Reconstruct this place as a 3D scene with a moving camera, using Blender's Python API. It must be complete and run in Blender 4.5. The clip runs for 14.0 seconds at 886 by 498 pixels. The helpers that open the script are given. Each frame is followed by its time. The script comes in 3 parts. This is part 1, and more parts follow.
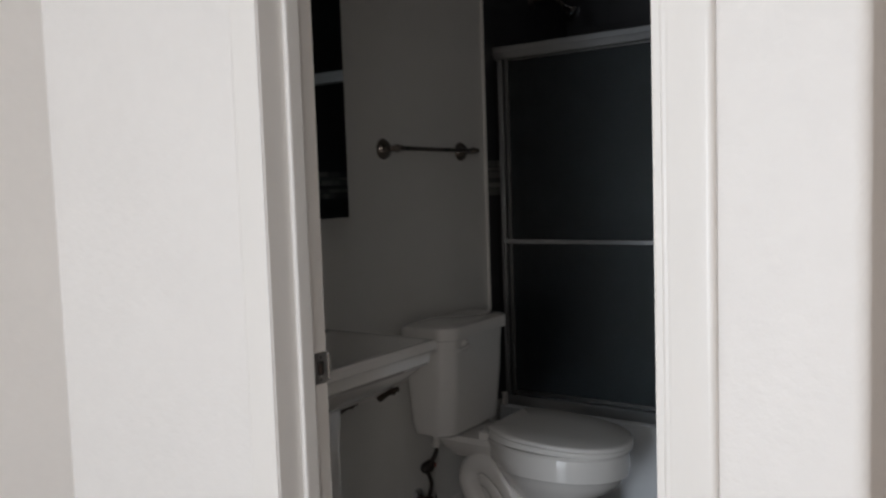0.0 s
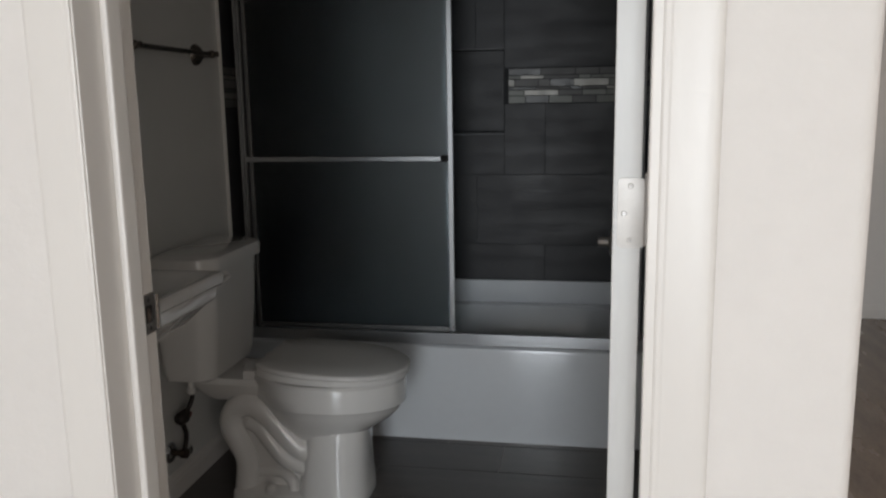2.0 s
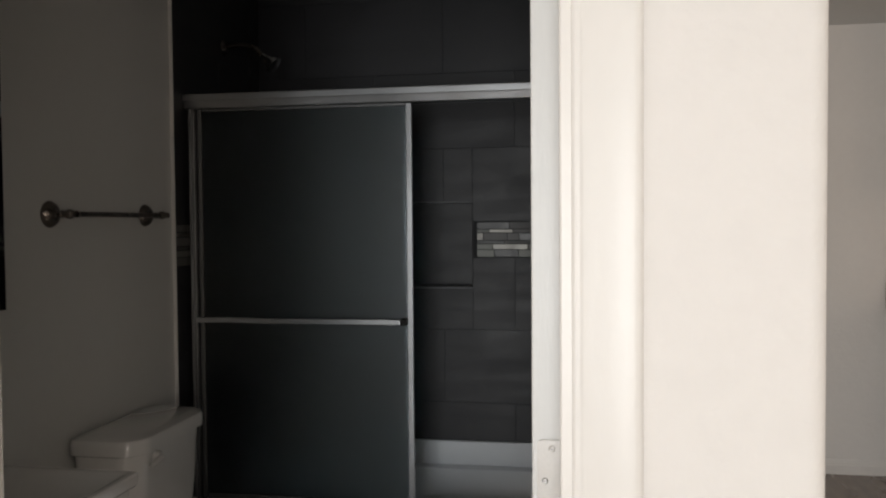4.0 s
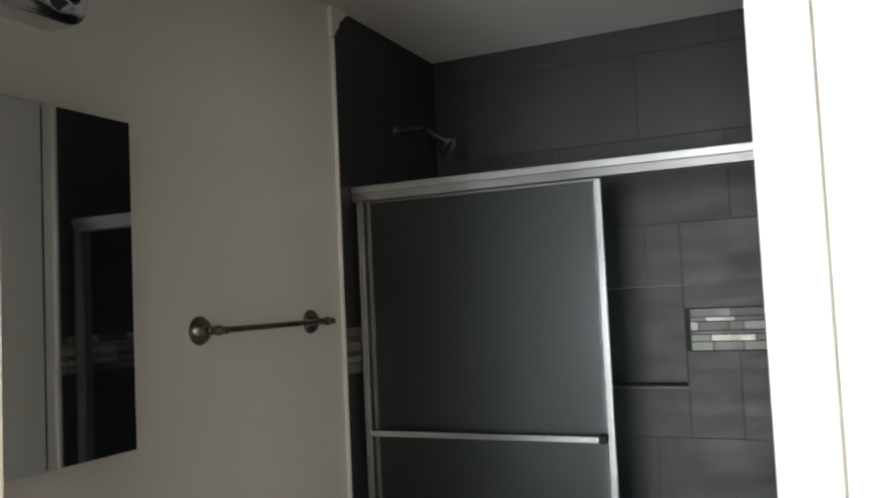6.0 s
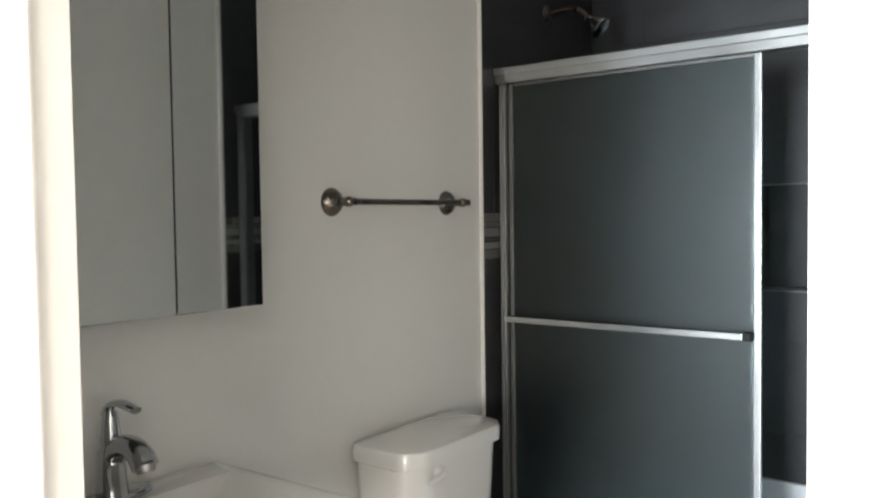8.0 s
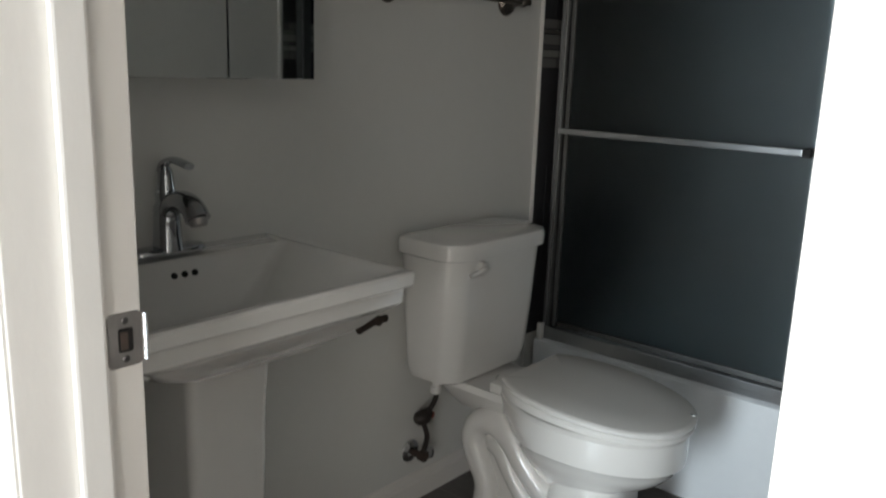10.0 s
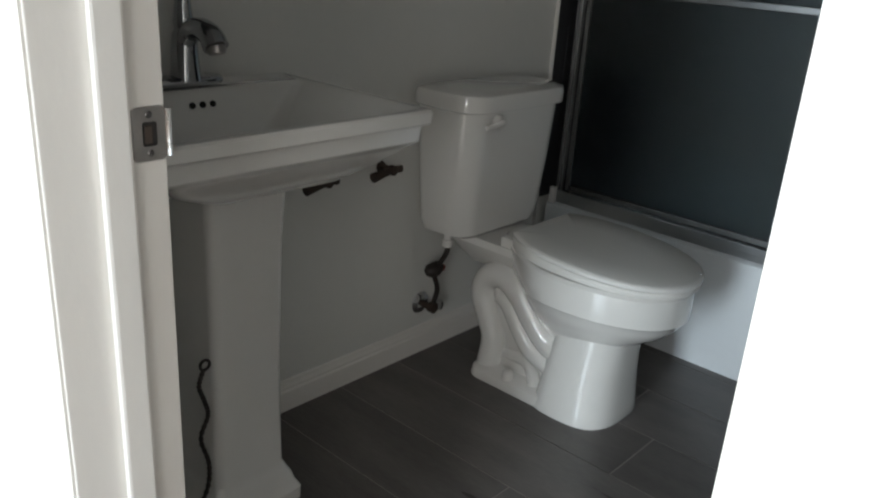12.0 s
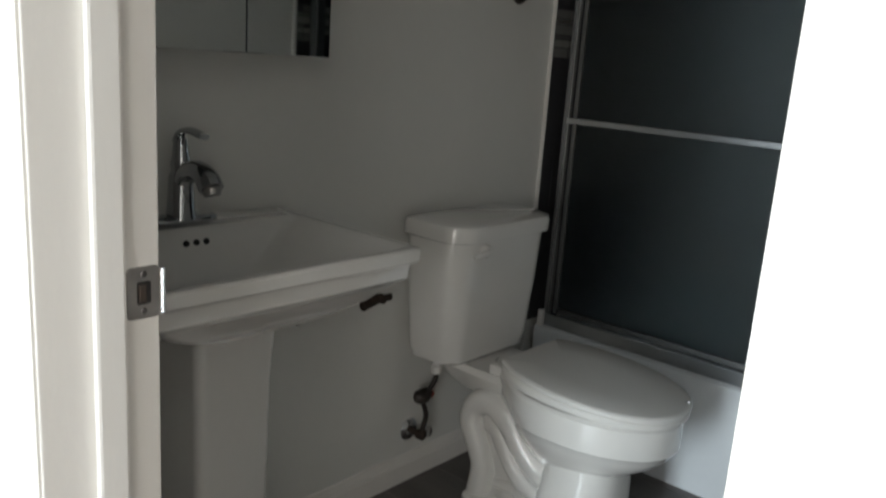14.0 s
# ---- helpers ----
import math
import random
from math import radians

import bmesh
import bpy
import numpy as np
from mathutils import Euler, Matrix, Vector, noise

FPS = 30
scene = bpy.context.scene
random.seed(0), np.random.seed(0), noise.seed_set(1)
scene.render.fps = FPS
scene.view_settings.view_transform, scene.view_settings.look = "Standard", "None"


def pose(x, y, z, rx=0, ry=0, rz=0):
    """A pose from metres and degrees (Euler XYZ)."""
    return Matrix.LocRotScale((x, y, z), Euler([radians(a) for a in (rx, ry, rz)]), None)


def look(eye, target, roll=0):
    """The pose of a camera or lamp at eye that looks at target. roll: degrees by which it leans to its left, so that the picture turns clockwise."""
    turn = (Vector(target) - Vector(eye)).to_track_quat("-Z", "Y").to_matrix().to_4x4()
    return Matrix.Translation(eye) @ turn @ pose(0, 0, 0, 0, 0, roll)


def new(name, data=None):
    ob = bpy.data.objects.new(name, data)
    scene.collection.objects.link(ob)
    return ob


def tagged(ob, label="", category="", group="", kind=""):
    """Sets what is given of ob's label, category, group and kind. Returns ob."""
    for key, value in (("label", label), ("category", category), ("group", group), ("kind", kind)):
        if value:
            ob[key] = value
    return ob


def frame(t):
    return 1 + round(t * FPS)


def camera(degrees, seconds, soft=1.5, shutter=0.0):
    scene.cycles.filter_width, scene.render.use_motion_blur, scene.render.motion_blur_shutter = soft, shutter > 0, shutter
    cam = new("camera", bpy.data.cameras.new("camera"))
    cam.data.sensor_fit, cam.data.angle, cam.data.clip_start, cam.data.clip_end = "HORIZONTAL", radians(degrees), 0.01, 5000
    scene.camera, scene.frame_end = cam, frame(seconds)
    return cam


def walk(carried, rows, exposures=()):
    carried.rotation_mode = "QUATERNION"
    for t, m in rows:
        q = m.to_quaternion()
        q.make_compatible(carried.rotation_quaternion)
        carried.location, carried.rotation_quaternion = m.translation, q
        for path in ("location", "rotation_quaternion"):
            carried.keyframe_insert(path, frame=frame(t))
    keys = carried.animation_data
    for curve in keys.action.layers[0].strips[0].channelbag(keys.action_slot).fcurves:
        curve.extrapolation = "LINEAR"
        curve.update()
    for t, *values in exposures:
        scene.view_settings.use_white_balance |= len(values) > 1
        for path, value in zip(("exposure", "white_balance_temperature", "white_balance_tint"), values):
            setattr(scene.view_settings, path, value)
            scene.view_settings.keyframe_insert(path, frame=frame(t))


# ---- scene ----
cam = camera(57.4, 14.0, soft=2.1, shutter=0.4)
PATH = [
    (0, (0.059, 0.058, 1.283), (-1.074, 1.699, 1.134), -1.9),
    (0.5, (-0.129, 0.118, 1.251), (-1.015, 1.894, 1.007), -1.8),
    (1, (-0.277, 0.119, 1.229), (-0.859, 2.002, 0.893), -2.0),
    (1.5, (-0.355, 0.099, 1.224), (-0.767, 2.018, 0.84), -1.5),
    (2, (-0.379, 0.109, 1.246), (-0.724, 2.048, 0.895), -0.9),
    (2.5, (-0.38, 0.132, 1.298), (-0.657, 2.099, 1.061), -0.3),
    (2.7, (-0.378, 0.141, 1.318), (-0.63, 2.115, 1.12), 0.1),
    (4.8, (-0.246, 0.419, 1.441), (-0.765, 2.351, 1.44), -0.8),
    (5, (-0.245, 0.454, 1.452), (-0.831, 2.366, 1.473), -0.7),
    (5.5, (-0.264, 0.555, 1.452), (-0.956, 2.43, 1.517), -1.5),
    (6, (-0.317, 0.679, 1.48), (-1.137, 2.499, 1.597), -2.7),
    (6.5, (-0.327, 0.748, 1.479), (-1.274, 2.504, 1.613), -3.1),
    (7, (-0.286, 0.772, 1.449), (-1.348, 2.466, 1.525), -2.0),
    (7.2, (-0.274, 0.775, 1.436), (-1.375, 2.444, 1.483), -1.8),
    (9.3, (-0.234, 0.791, 1.294), (-1.513, 2.301, 1.0), 0.1),
    (9.5, (-0.231, 0.789, 1.28), (-1.509, 2.291, 0.946), 0.6),
    (10, (-0.225, 0.785, 1.244), (-1.496, 2.264, 0.802), 2.0),
    (10.5, (-0.219, 0.775, 1.221), (-1.482, 2.236, 0.703), 2.7),
    (11, (-0.215, 0.769, 1.199), (-1.471, 2.213, 0.62), 3.4),
    (11.5, (-0.21, 0.763, 1.181), (-1.452, 2.192, 0.538), 3.8),
    (12, (-0.206, 0.756, 1.163), (-1.433, 2.166, 0.451), 4.1),
    (12.5, (-0.205, 0.754, 1.157), (-1.419, 2.151, 0.4), 4.2),
    (13, (-0.206, 0.746, 1.167), (-1.431, 2.147, 0.436), 4.3),
    (13.5, (-0.206, 0.752, 1.192), (-1.454, 2.189, 0.577), 4.2),
    (14, (-0.2, 0.752, 1.225), (-1.475, 2.223, 0.764), 4.1),
]
EXPOSURES = [(0, -0.65, 6650, 15), (1.0, -0.7, 6700, 14.5), (2.5, -0.7, 7050, 15), (5.0, -0.2, 7450, 16), (5.5, 0.15, 7500, 15), (6.0, 1.05, 7200, 12), (6.5, 2.1, 6800, 9), (7.2, 2.35, 6800, 9), (9.3, 1.08, 6700, 10), (10.0, 0.65, 6600, 9), (11.0, 0.32, 6600, 8), (12.5, 0.4, 6400, 8), (13.5, 0.38, 6400, 8), (14.0, 0.45, 6600, 8)]
walk(cam, [(t, look(eye, target, roll)) for t, eye, target, roll in PATH], EXPOSURES)

# ---- world and light ----
world = bpy.data.worlds.new("world")
scene.world = world
world.use_nodes = True
sky = world.node_tree.nodes.new("ShaderNodeTexSky")
sky.sky_type, sky.sun_disc = "NISHITA", False
sky.sun_elevation, sky.sun_rotation = radians(42), radians(200)
world.node_tree.nodes["Background"].inputs["Strength"].default_value = 0.1
world.node_tree.links.new(sky.outputs["Color"], world.node_tree.nodes["Background"].inputs["Color"])


def daylight_lamp(x, y, z, width, height, power, rz, color):
    data = bpy.data.lights.new("unseen_daylight", "AREA")
    data.shape, data.size, data.size_y, data.energy, data.color = "RECTANGLE", width, height, power, color
    ob = new("unseen_daylight", data)
    ob.matrix_world = pose(x, y, z, 90, 0, rz)
    return ob


# unseen area lamps that stand for daylight from the room behind the doorway
daylight_lamp(-0.30, -2.96, 1.10, 0.9, 1.8, 122, 0, (0.80, 0.915, 1.0))
# second lamp, added to brighten the left wall of the bathroom
daylight_lamp(1.75, -2.96, 1.35, 1.3, 1.5, 35, 0, (1.0, 0.975, 0.94))
# warm lamp added for kitchen and jamb, no window known there
daylight_lamp(3.38, 1.2, 1.35, 1.6, 1.3, 14, 90, (1.0, 0.86, 0.72))


# ---- materials ----
def nodes_of(name):
    m = bpy.data.materials.new(name)
    m.use_nodes = True
    return m, m.node_tree.nodes, m.node_tree.links, m.node_tree.nodes["Principled BSDF"]


def surface(name, color, rough=0.5, metal=0.0, vary=0.06, scale=3.0, stretch=(1, 1, 1), bump=0.0, bump_scale=120.0, coat=0.0, random_tint=0.0, island=False, rough_vary=0.08):
    """A procedural surface: colour varied at two scales, roughness varied, fine relief."""
    m, nodes, links, b = nodes_of(name)
    b.inputs["Metallic"].default_value = metal
    b.inputs["Coat Weight"].default_value = coat
    co = nodes.new("ShaderNodeTexCoord")
    mp = nodes.new("ShaderNodeMapping")
    mp.inputs["Scale"].default_value = stretch
    links.new(co.outputs["Object"], mp.inputs["Vector"])
    big, fine = nodes.new("ShaderNodeTexNoise"), nodes.new("ShaderNodeTexNoise")
    big.inputs["Scale"].default_value, big.inputs["Detail"].default_value = scale, 4
    fine.inputs["Scale"].default_value, fine.inputs["Detail"].default_value = scale * 14, 3
    for n in (big, fine):
        links.new(mp.outputs["Vector"], n.inputs["Vector"])
    add = nodes.new("ShaderNodeMath")
    add.operation = "MULTIPLY_ADD"
    add.inputs[1].default_value = 0.45
    links.new(fine.outputs["Fac"], add.inputs[0])
    links.new(big.outputs["Fac"], add.inputs[2])
    ramp = nodes.new("ShaderNodeMapRange")
    ramp.inputs["From Min"].default_value, ramp.inputs["From Max"].default_value = 0.45, 1.0
    ramp.inputs["To Min"].default_value, ramp.inputs["To Max"].default_value = 1 - vary, 1 + vary
    links.new(add.outputs[0], ramp.inputs["Value"])
    value = ramp.outputs["Result"]
    if random_tint:
        info = nodes.new("ShaderNodeNewGeometry" if island else "ShaderNodeObjectInfo")
        tint = nodes.new("ShaderNodeMapRange")
        tint.inputs["To Min"].default_value, tint.inputs["To Max"].default_value = 1 - random_tint, 1 + random_tint
        links.new(info.outputs["Random Per Island" if island else "Random"], tint.inputs["Value"])
        mul = nodes.new("ShaderNodeMath")
        mul.operation = "MULTIPLY"
        links.new(value, mul.inputs[0])
        links.new(tint.outputs["Result"], mul.inputs[1])
        value = mul.outputs[0]
    col = nodes.new("ShaderNodeVectorMath")
    col.operation = "SCALE"
    col.inputs[0].default_value = color
    links.new(value, col.inputs["Scale"])
    links.new(col.outputs[0], b.inputs["Base Color"])
    rr = nodes.new("ShaderNodeMapRange")
    rr.inputs["From Min"].default_value, rr.inputs["From Max"].default_value = 0.3, 0.7
    rr.inputs["To Min"].default_value, rr.inputs["To Max"].default_value = max(0.02, rough - rough_vary), min(1, rough + rough_vary)
    links.new(big.outputs["Fac"], rr.inputs["Value"])
    links.new(rr.outputs["Result"], b.inputs["Roughness"])
    if bump:
        grain = nodes.new("ShaderNodeTexNoise")
        grain.inputs["Scale"].default_value, grain.inputs["Detail"].default_value = bump_scale, 3
        links.new(mp.outputs["Vector"], grain.inputs["Vector"])
        bp = nodes.new("ShaderNodeBump")
        bp.inputs["Strength"].default_value, bp.inputs["Distance"].default_value = bump, 0.004
        links.new(grain.outputs["Fac"], bp.inputs["Height"])
        links.new(bp.outputs["Normal"], b.inputs["Normal"])
    return m


WALL_HALL = surface("hall_paint", (0.80, 0.765, 0.73), 0.55, vary=0.03, scale=2.0, bump=0.34, bump_scale=60, rough_vary=0.03)
WALL_BATH = surface("bathroom_paint", (0.745, 0.735, 0.70), 0.36, vary=0.02, scale=2.0, bump=0.10, bump_scale=90, rough_vary=0.02)
CEILING = surface("ceiling_paint", (0.78, 0.78, 0.76), 0.6, vary=0.03, bump=0.3, bump_scale=70)
TRIM = surface("trim_paint", (0.80, 0.765, 0.725), 0.34, vary=0.015, scale=3, stretch=(2, 2, 0.7), bump=0.05, bump_scale=60, rough_vary=0.04)
DOOR = surface("door_paint", (0.78, 0.77, 0.75), 0.35, vary=0.03, scale=4, stretch=(3, 3, 0.5), bump=0.08)
TILE = surface("charcoal_tile", (0.024, 0.0235, 0.026), 0.48, vary=0.20, scale=3, stretch=(1, 1, 5), bump=0.12, bump_scale=60, random_tint=0.05)
GROUT = surface("dark_grout", (0.031, 0.031, 0.033), 0.9, vary=0.15, bump=0.3)
PLANK = surface("grey_plank_tile", (0.125, 0.112, 0.104), 0.35, vary=0.33, scale=2.4, stretch=(1.0, 6, 1), bump=0.06, bump_scale=50, random_tint=0.14)
FLOOR_GROUT = surface("floor_grout", (0.30, 0.28, 0.26), 0.9, vary=0.15, bump=0.3)
HALL_FLOOR = surface("hall_plank_floor", (0.25, 0.195, 0.158), 0.24, vary=0.25, scale=2, stretch=(6, 1, 1), bump=0.1)
CERAMIC = surface("white_ceramic", (0.77, 0.75, 0.72), 0.045, vary=0.02, scale=3, coat=1.0, rough_vary=0.015)
PLASTIC = surface("white_plastic", (0.75, 0.73, 0.70), 0.20, vary=0.015, scale=3, rough_vary=0.03)
TUB = surface("tub_enamel", (0.80, 0.82, 0.84), 0.14, vary=0.025, scale=3, rough_vary=0.04)
# darker than CHROME: the faucet's dark reflections are put into the colour
FAUCET_CHROME = surface("chrome_darkened_for_reflections", (0.46, 0.47, 0.48), 0.05, metal=1, vary=0.05, rough_vary=0.03)
CHROME = surface("chrome", (0.72, 0.72, 0.73), 0.10, metal=1, vary=0.05, rough_vary=0.05)
ALUMINIUM = surface("brushed_aluminium", (0.45, 0.46, 0.47), 0.34, metal=1, vary=0.04)
BRONZE = surface("aged_nickel", (0.20, 0.175, 0.155), 0.30, metal=1, vary=0.2, scale=20)
# darker copy of the aluminium: shade on jambs and rails put into the colour
SHADED_ALUMINIUM = surface("shaded_aluminium", (0.20, 0.20, 0.20), 0.45, metal=1, vary=0.08, scale=6)
HINGE = surface("paint_smeared_hinge", (0.56, 0.53, 0.50), 0.45, metal=0.4, vary=0.12, scale=25)
STEEL = surface("strike_steel", (0.42, 0.40, 0.385), 0.40, metal=1, vary=0.15, scale=30)
EDGE = surface("grey_edge_strip", (0.15, 0.15, 0.155), 0.4, vary=0.06, scale=20)
RAW_WOOD = surface("bare_latch_pocket", (0.075, 0.055, 0.045), 0.8, vary=0.3, scale=60)
SCREW = surface("screw_head", (0.16, 0.15, 0.15), 0.35, metal=1, vary=0.1, scale=50)
RUST = surface("rusted_brass", (0.045, 0.029, 0.022), 0.7, metal=0.3, vary=0.5, scale=60, bump=0.4, bump_scale=200)
DARK = surface("dark_hole", (0.012, 0.011, 0.010), 0.8, vary=0.1)
CABLE = surface("dark_beaded_chain", (0.035, 0.028, 0.025), 0.45, metal=0.4, vary=0.3, scale=80)
MIRROR = surface("mirror_silver", (0.80, 0.84, 0.83), 0.02, metal=1, vary=0.01, rough_vary=0.01)
MIRROR_BACK = surface("cabinet_steel", (0.16, 0.165, 0.165), 0.5, vary=0.05)
CABINET = surface("white_cabinet_paint", (0.80, 0.78, 0.74), 0.4, vary=0.03)
COUNTER = surface("brown_wood_counter", (0.30, 0.15, 0.075), 0.45, vary=0.3, scale=4, stretch=(1, 8, 1))
SUBWAY = surface("white_subway_tile", (0.78, 0.75, 0.72), 0.2, vary=0.03, random_tint=0.04)
SUBWAY_GROUT = surface("subway_grout", (0.60, 0.56, 0.53), 0.9, vary=0.05)
RED = surface("red_plastic_nut", (0.30, 0.07, 0.05), 0.5, vary=0.1)


def mosaic_material(name, color, rough, metal):
    return surface(name, color, rough, metal=metal, vary=0.08, scale=20, random_tint=0.25)


MOSAIC = [
    mosaic_material("pale_glass_mosaic", (0.24, 0.245, 0.22), 0.45, 0.0),
    mosaic_material("steel_mosaic", (0.30, 0.29, 0.27), 0.52, 1.0),
    mosaic_material("charcoal_glass_mosaic", (0.05, 0.05, 0.05), 0.32, 0.0),
    mosaic_material("grey_stone_mosaic", (0.15, 0.145, 0.14), 0.5, 0.0),
]


def obscured_glass():
    m, nodes, links, b = nodes_of("obscured_glass")
    b.inputs["Base Color"].default_value = (0.50, 0.575, 0.60, 1)
    b.inputs["Transmission Weight"].default_value = 1.0
    b.inputs["Roughness"].default_value = 0.30
    b.inputs["IOR"].default_value = 1.45
    co, n, bp = nodes.new("ShaderNodeTexCoord"), nodes.new("ShaderNodeTexNoise"), nodes.new("ShaderNodeBump")
    n.inputs["Scale"].default_value, n.inputs["Detail"].default_value = 260, 2
    bp.inputs["Strength"].default_value, bp.inputs["Distance"].default_value = 0.35, 0.002
    links.new(co.outputs["Object"], n.inputs["Vector"])
    links.new(n.outputs["Fac"], bp.inputs["Height"])
    links.new(bp.outputs["Normal"], b.inputs["Normal"])
    return m


GLASS = obscured_glass()


# ---- mesh tools ----
def part(name, bm, material, parent=None, label=""):
    """Links a bmesh as one mesh object, under a thing or a part where one is given."""
    bmesh.ops.recalc_face_normals(bm, faces=bm.faces[:])
    me = bpy.data.meshes.new(name)
    bm.to_mesh(me)
    bm.free()
    me.materials.append(material)
    ob = new(name, me)
    if parent:
        ob.parent = parent
    if label:
        ob["label"] = label
    return ob


def smooth(ob, angle=40):
    for p in ob.data.polygons:
        p.use_smooth = True
    ob.data.set_sharp_from_angle(angle=radians(angle))
    return ob


def box(bm, x0, x1, y0, y1, z0, z1, bevel=0.0, segments=2):
    made = bmesh.ops.create_cube(bm, size=1)["verts"]
    for v in made:
        v.co = ((x0 + x1) / 2 + v.co.x * (x1 - x0), (y0 + y1) / 2 + v.co.y * (y1 - y0), (z0 + z1) / 2 + v.co.z * (z1 - z0))
    if bevel:
        edges = list({e for v in made for e in v.link_edges})
        bmesh.ops.bevel(bm, geom=edges, offset=bevel, segments=segments, profile=0.6, affect="EDGES", clamp_overlap=True)
    return bm


def boxed(*args, **keys):
    return box(bmesh.new(), *args, **keys)


def loft(bm, rings, cap_start=True, cap_end=True):
    rows = [[bm.verts.new(p) for p in ring] for ring in rings]
    n = len(rows[0])
    for a, b in zip(rows, rows[1:]):
        for i in range(n):
            bm.faces.new((a[i], a[(i + 1) % n], b[(i + 1) % n], b[i]))
    if cap_start:
        bm.faces.new(rows[0][::-1])
    if cap_end:
        bm.faces.new(rows[-1])
    return bm


def oval(cx, cy, front, back, half, z, power=2.0, n=48):
    """A ring in plan: its reach to +x and -x, its half width, and how square it is."""
    ring = []
    for i in range(n):
        a = 2 * math.pi * i / n
        c, s = math.cos(a), math.sin(a)
        u, v = math.copysign(abs(c) ** (2 / power), c), math.copysign(abs(s) ** (2 / power), s)
        ring.append((cx + u * (front if u > 0 else back), cy + v * half, z))
    return ring


def rounded(x0, x1, y0, y1, z, r, n=6):
    ring = []
    for cx, cy, a0 in ((x1 - r, y1 - r, 0), (x0 + r, y1 - r, 90), (x0 + r, y0 + r, 180), (x1 - r, y0 + r, 270)):
        for i in range(n + 1):
            a = radians(a0 + 90 * i / n)
            ring.append((cx + r * math.cos(a), cy + r * math.sin(a), z))
    return ring


def lathe(profile, n=28):
    """Rings of (radius, height) about z."""
    return loft(bmesh.new(), [[(r * math.cos(2 * math.pi * i / n), r * math.sin(2 * math.pi * i / n), h) for i in range(n)] for r, h in profile])


def tube(points, radii, n=14):
    """A tube along points, with a radius (or a pair, across and up) at each."""
    rings, pts = [], [Vector(p) for p in points]
    side = None
    for i, p in enumerate(pts):
        d = (pts[min(i + 1, len(pts) - 1)] - pts[max(i - 1, 0)]).normalized()
        if side is None:
            side = d.orthogonal().normalized() if abs(d.y) > 0.9 else Vector((0, 1, 0))
        side = (side - d * side.dot(d)).normalized()
        up = d.cross(side)
        r = radii[i] if isinstance(radii, (list, tuple)) else radii
        ra, rb = r if isinstance(r, tuple) else (r, r)
        rings.append([p + side * ra * math.cos(2 * math.pi * k / n) + up * rb * math.sin(2 * math.pi * k / n) for k in range(n)])
    return loft(bmesh.new(), rings)


def curve_points(points, steps=6):
    """Points on a smooth curve through the given ones."""
    p = [Vector(q) for q in points]
    p = [2 * p[0] - p[1]] + p + [2 * p[-1] - p[-2]]
    out = []
    for i in range(1, len(p) - 2):
        for k in range(steps):
            t = k / steps
            out.append(0.5 * (2 * p[i] + (p[i + 1] - p[i - 1]) * t + (2 * p[i - 1] - 5 * p[i] + 4 * p[i + 1] - p[i + 2]) * t * t + (3 * p[i] - p[i - 1] - 3 * p[i + 1] + p[i + 2]) * t ** 3))
    return out + [p[-2]]


def turned(bm, m):
    bmesh.ops.transform(bm, matrix=m, verts=bm.verts[:])
    return bm


def thing(name, label, category, x=0, y=0, z=0, group=""):
    ob = new(name)
    ob.empty_display_size = 0.05
    ob.location = (x, y, z)
    return tagged(ob, label, category, group)


def structure(name, bm, material, label, category):
    return tagged(part(name, bm, material), label, category, kind="structure")


# ---- plan ----
XW, XE = -1.68, -0.156          # bathroom side walls
Y0, Y1 = 1.076, 1.208            # the wall that holds the doorway
YT = 2.94                       # front of the bathtub
YB = 3.6642                     # wall behind the tiles of the shower
H = 2.437                       # ceiling
JL, JR, DH = -1.022, -0.290, 2.045  # faces of the door jambs, height of the opening
XO = -0.060                     # outer corner of the wall by the doorway
YS = 2.893                      # where the tiles of the side walls begin
TILE_Y = 3.663                  # face of the tiles

# ---- large structure ----
structure("floor", boxed(-1.95, 3.6, -3.15, 5.3, -0.12, -0.0018), FLOOR_GROUT, "grey grout bed under the floor", "floor")
structure("floor_hall", boxed(-1.95, 3.6, -3.15, Y0 + 0.055, -0.0015, 0.004), HALL_FLOOR, "brown wood floor of the room outside the bathroom", "floor")
structure("floor_kitchen", boxed(XO - 0.02, 3.6, Y0 + 0.056, 5.3, -0.0015, 0.004), HALL_FLOOR, "brown wood floor of the kitchen", "floor")
structure("ceiling", boxed(-1.95, 3.6, -3.15, 5.3, H, H + 0.1), CEILING, "white painted ceiling over all rooms", "ceiling")
structure("wall_west", boxed(XW - 0.12, XW, Y1, YB + 0.12, -0.1, H), WALL_BATH, "pale grey painted bathroom wall", "wall")
structure("wall_hall_west", boxed(-1.90, -1.711, -3.1, Y0, -0.1, H), WALL_HALL, "white painted wall beside the doorway wall", "wall")

bm = boxed(-1.90, JL - 0.019, Y0, Y1, -0.1, H)
box(bm, JL - 0.019, JR + 0.019, Y0, Y1, DH + 0.019, H)
structure("wall_doorway", bm, WALL_HALL, "white textured wall with the bathroom doorway", "wall")

# the wall between bathroom and kitchen, with a rounded outer corner
bm = bmesh.new()
ring = [(XE, Y1), (XE, YB + 0.12), (XO, YB + 0.12)]
for i in range(9):
    a = radians(-90 * i / 8)
    ring.append((XO - 0.02 + 0.02 * math.cos(a), Y0 + 0.02 + 0.02 * math.sin(a)))
ring += [(JR + 0.0195, Y0), (JR + 0.0195, Y1)]
loft(bm, [[(x, y, z) for x, y in ring] for z in (-0.1, H)])
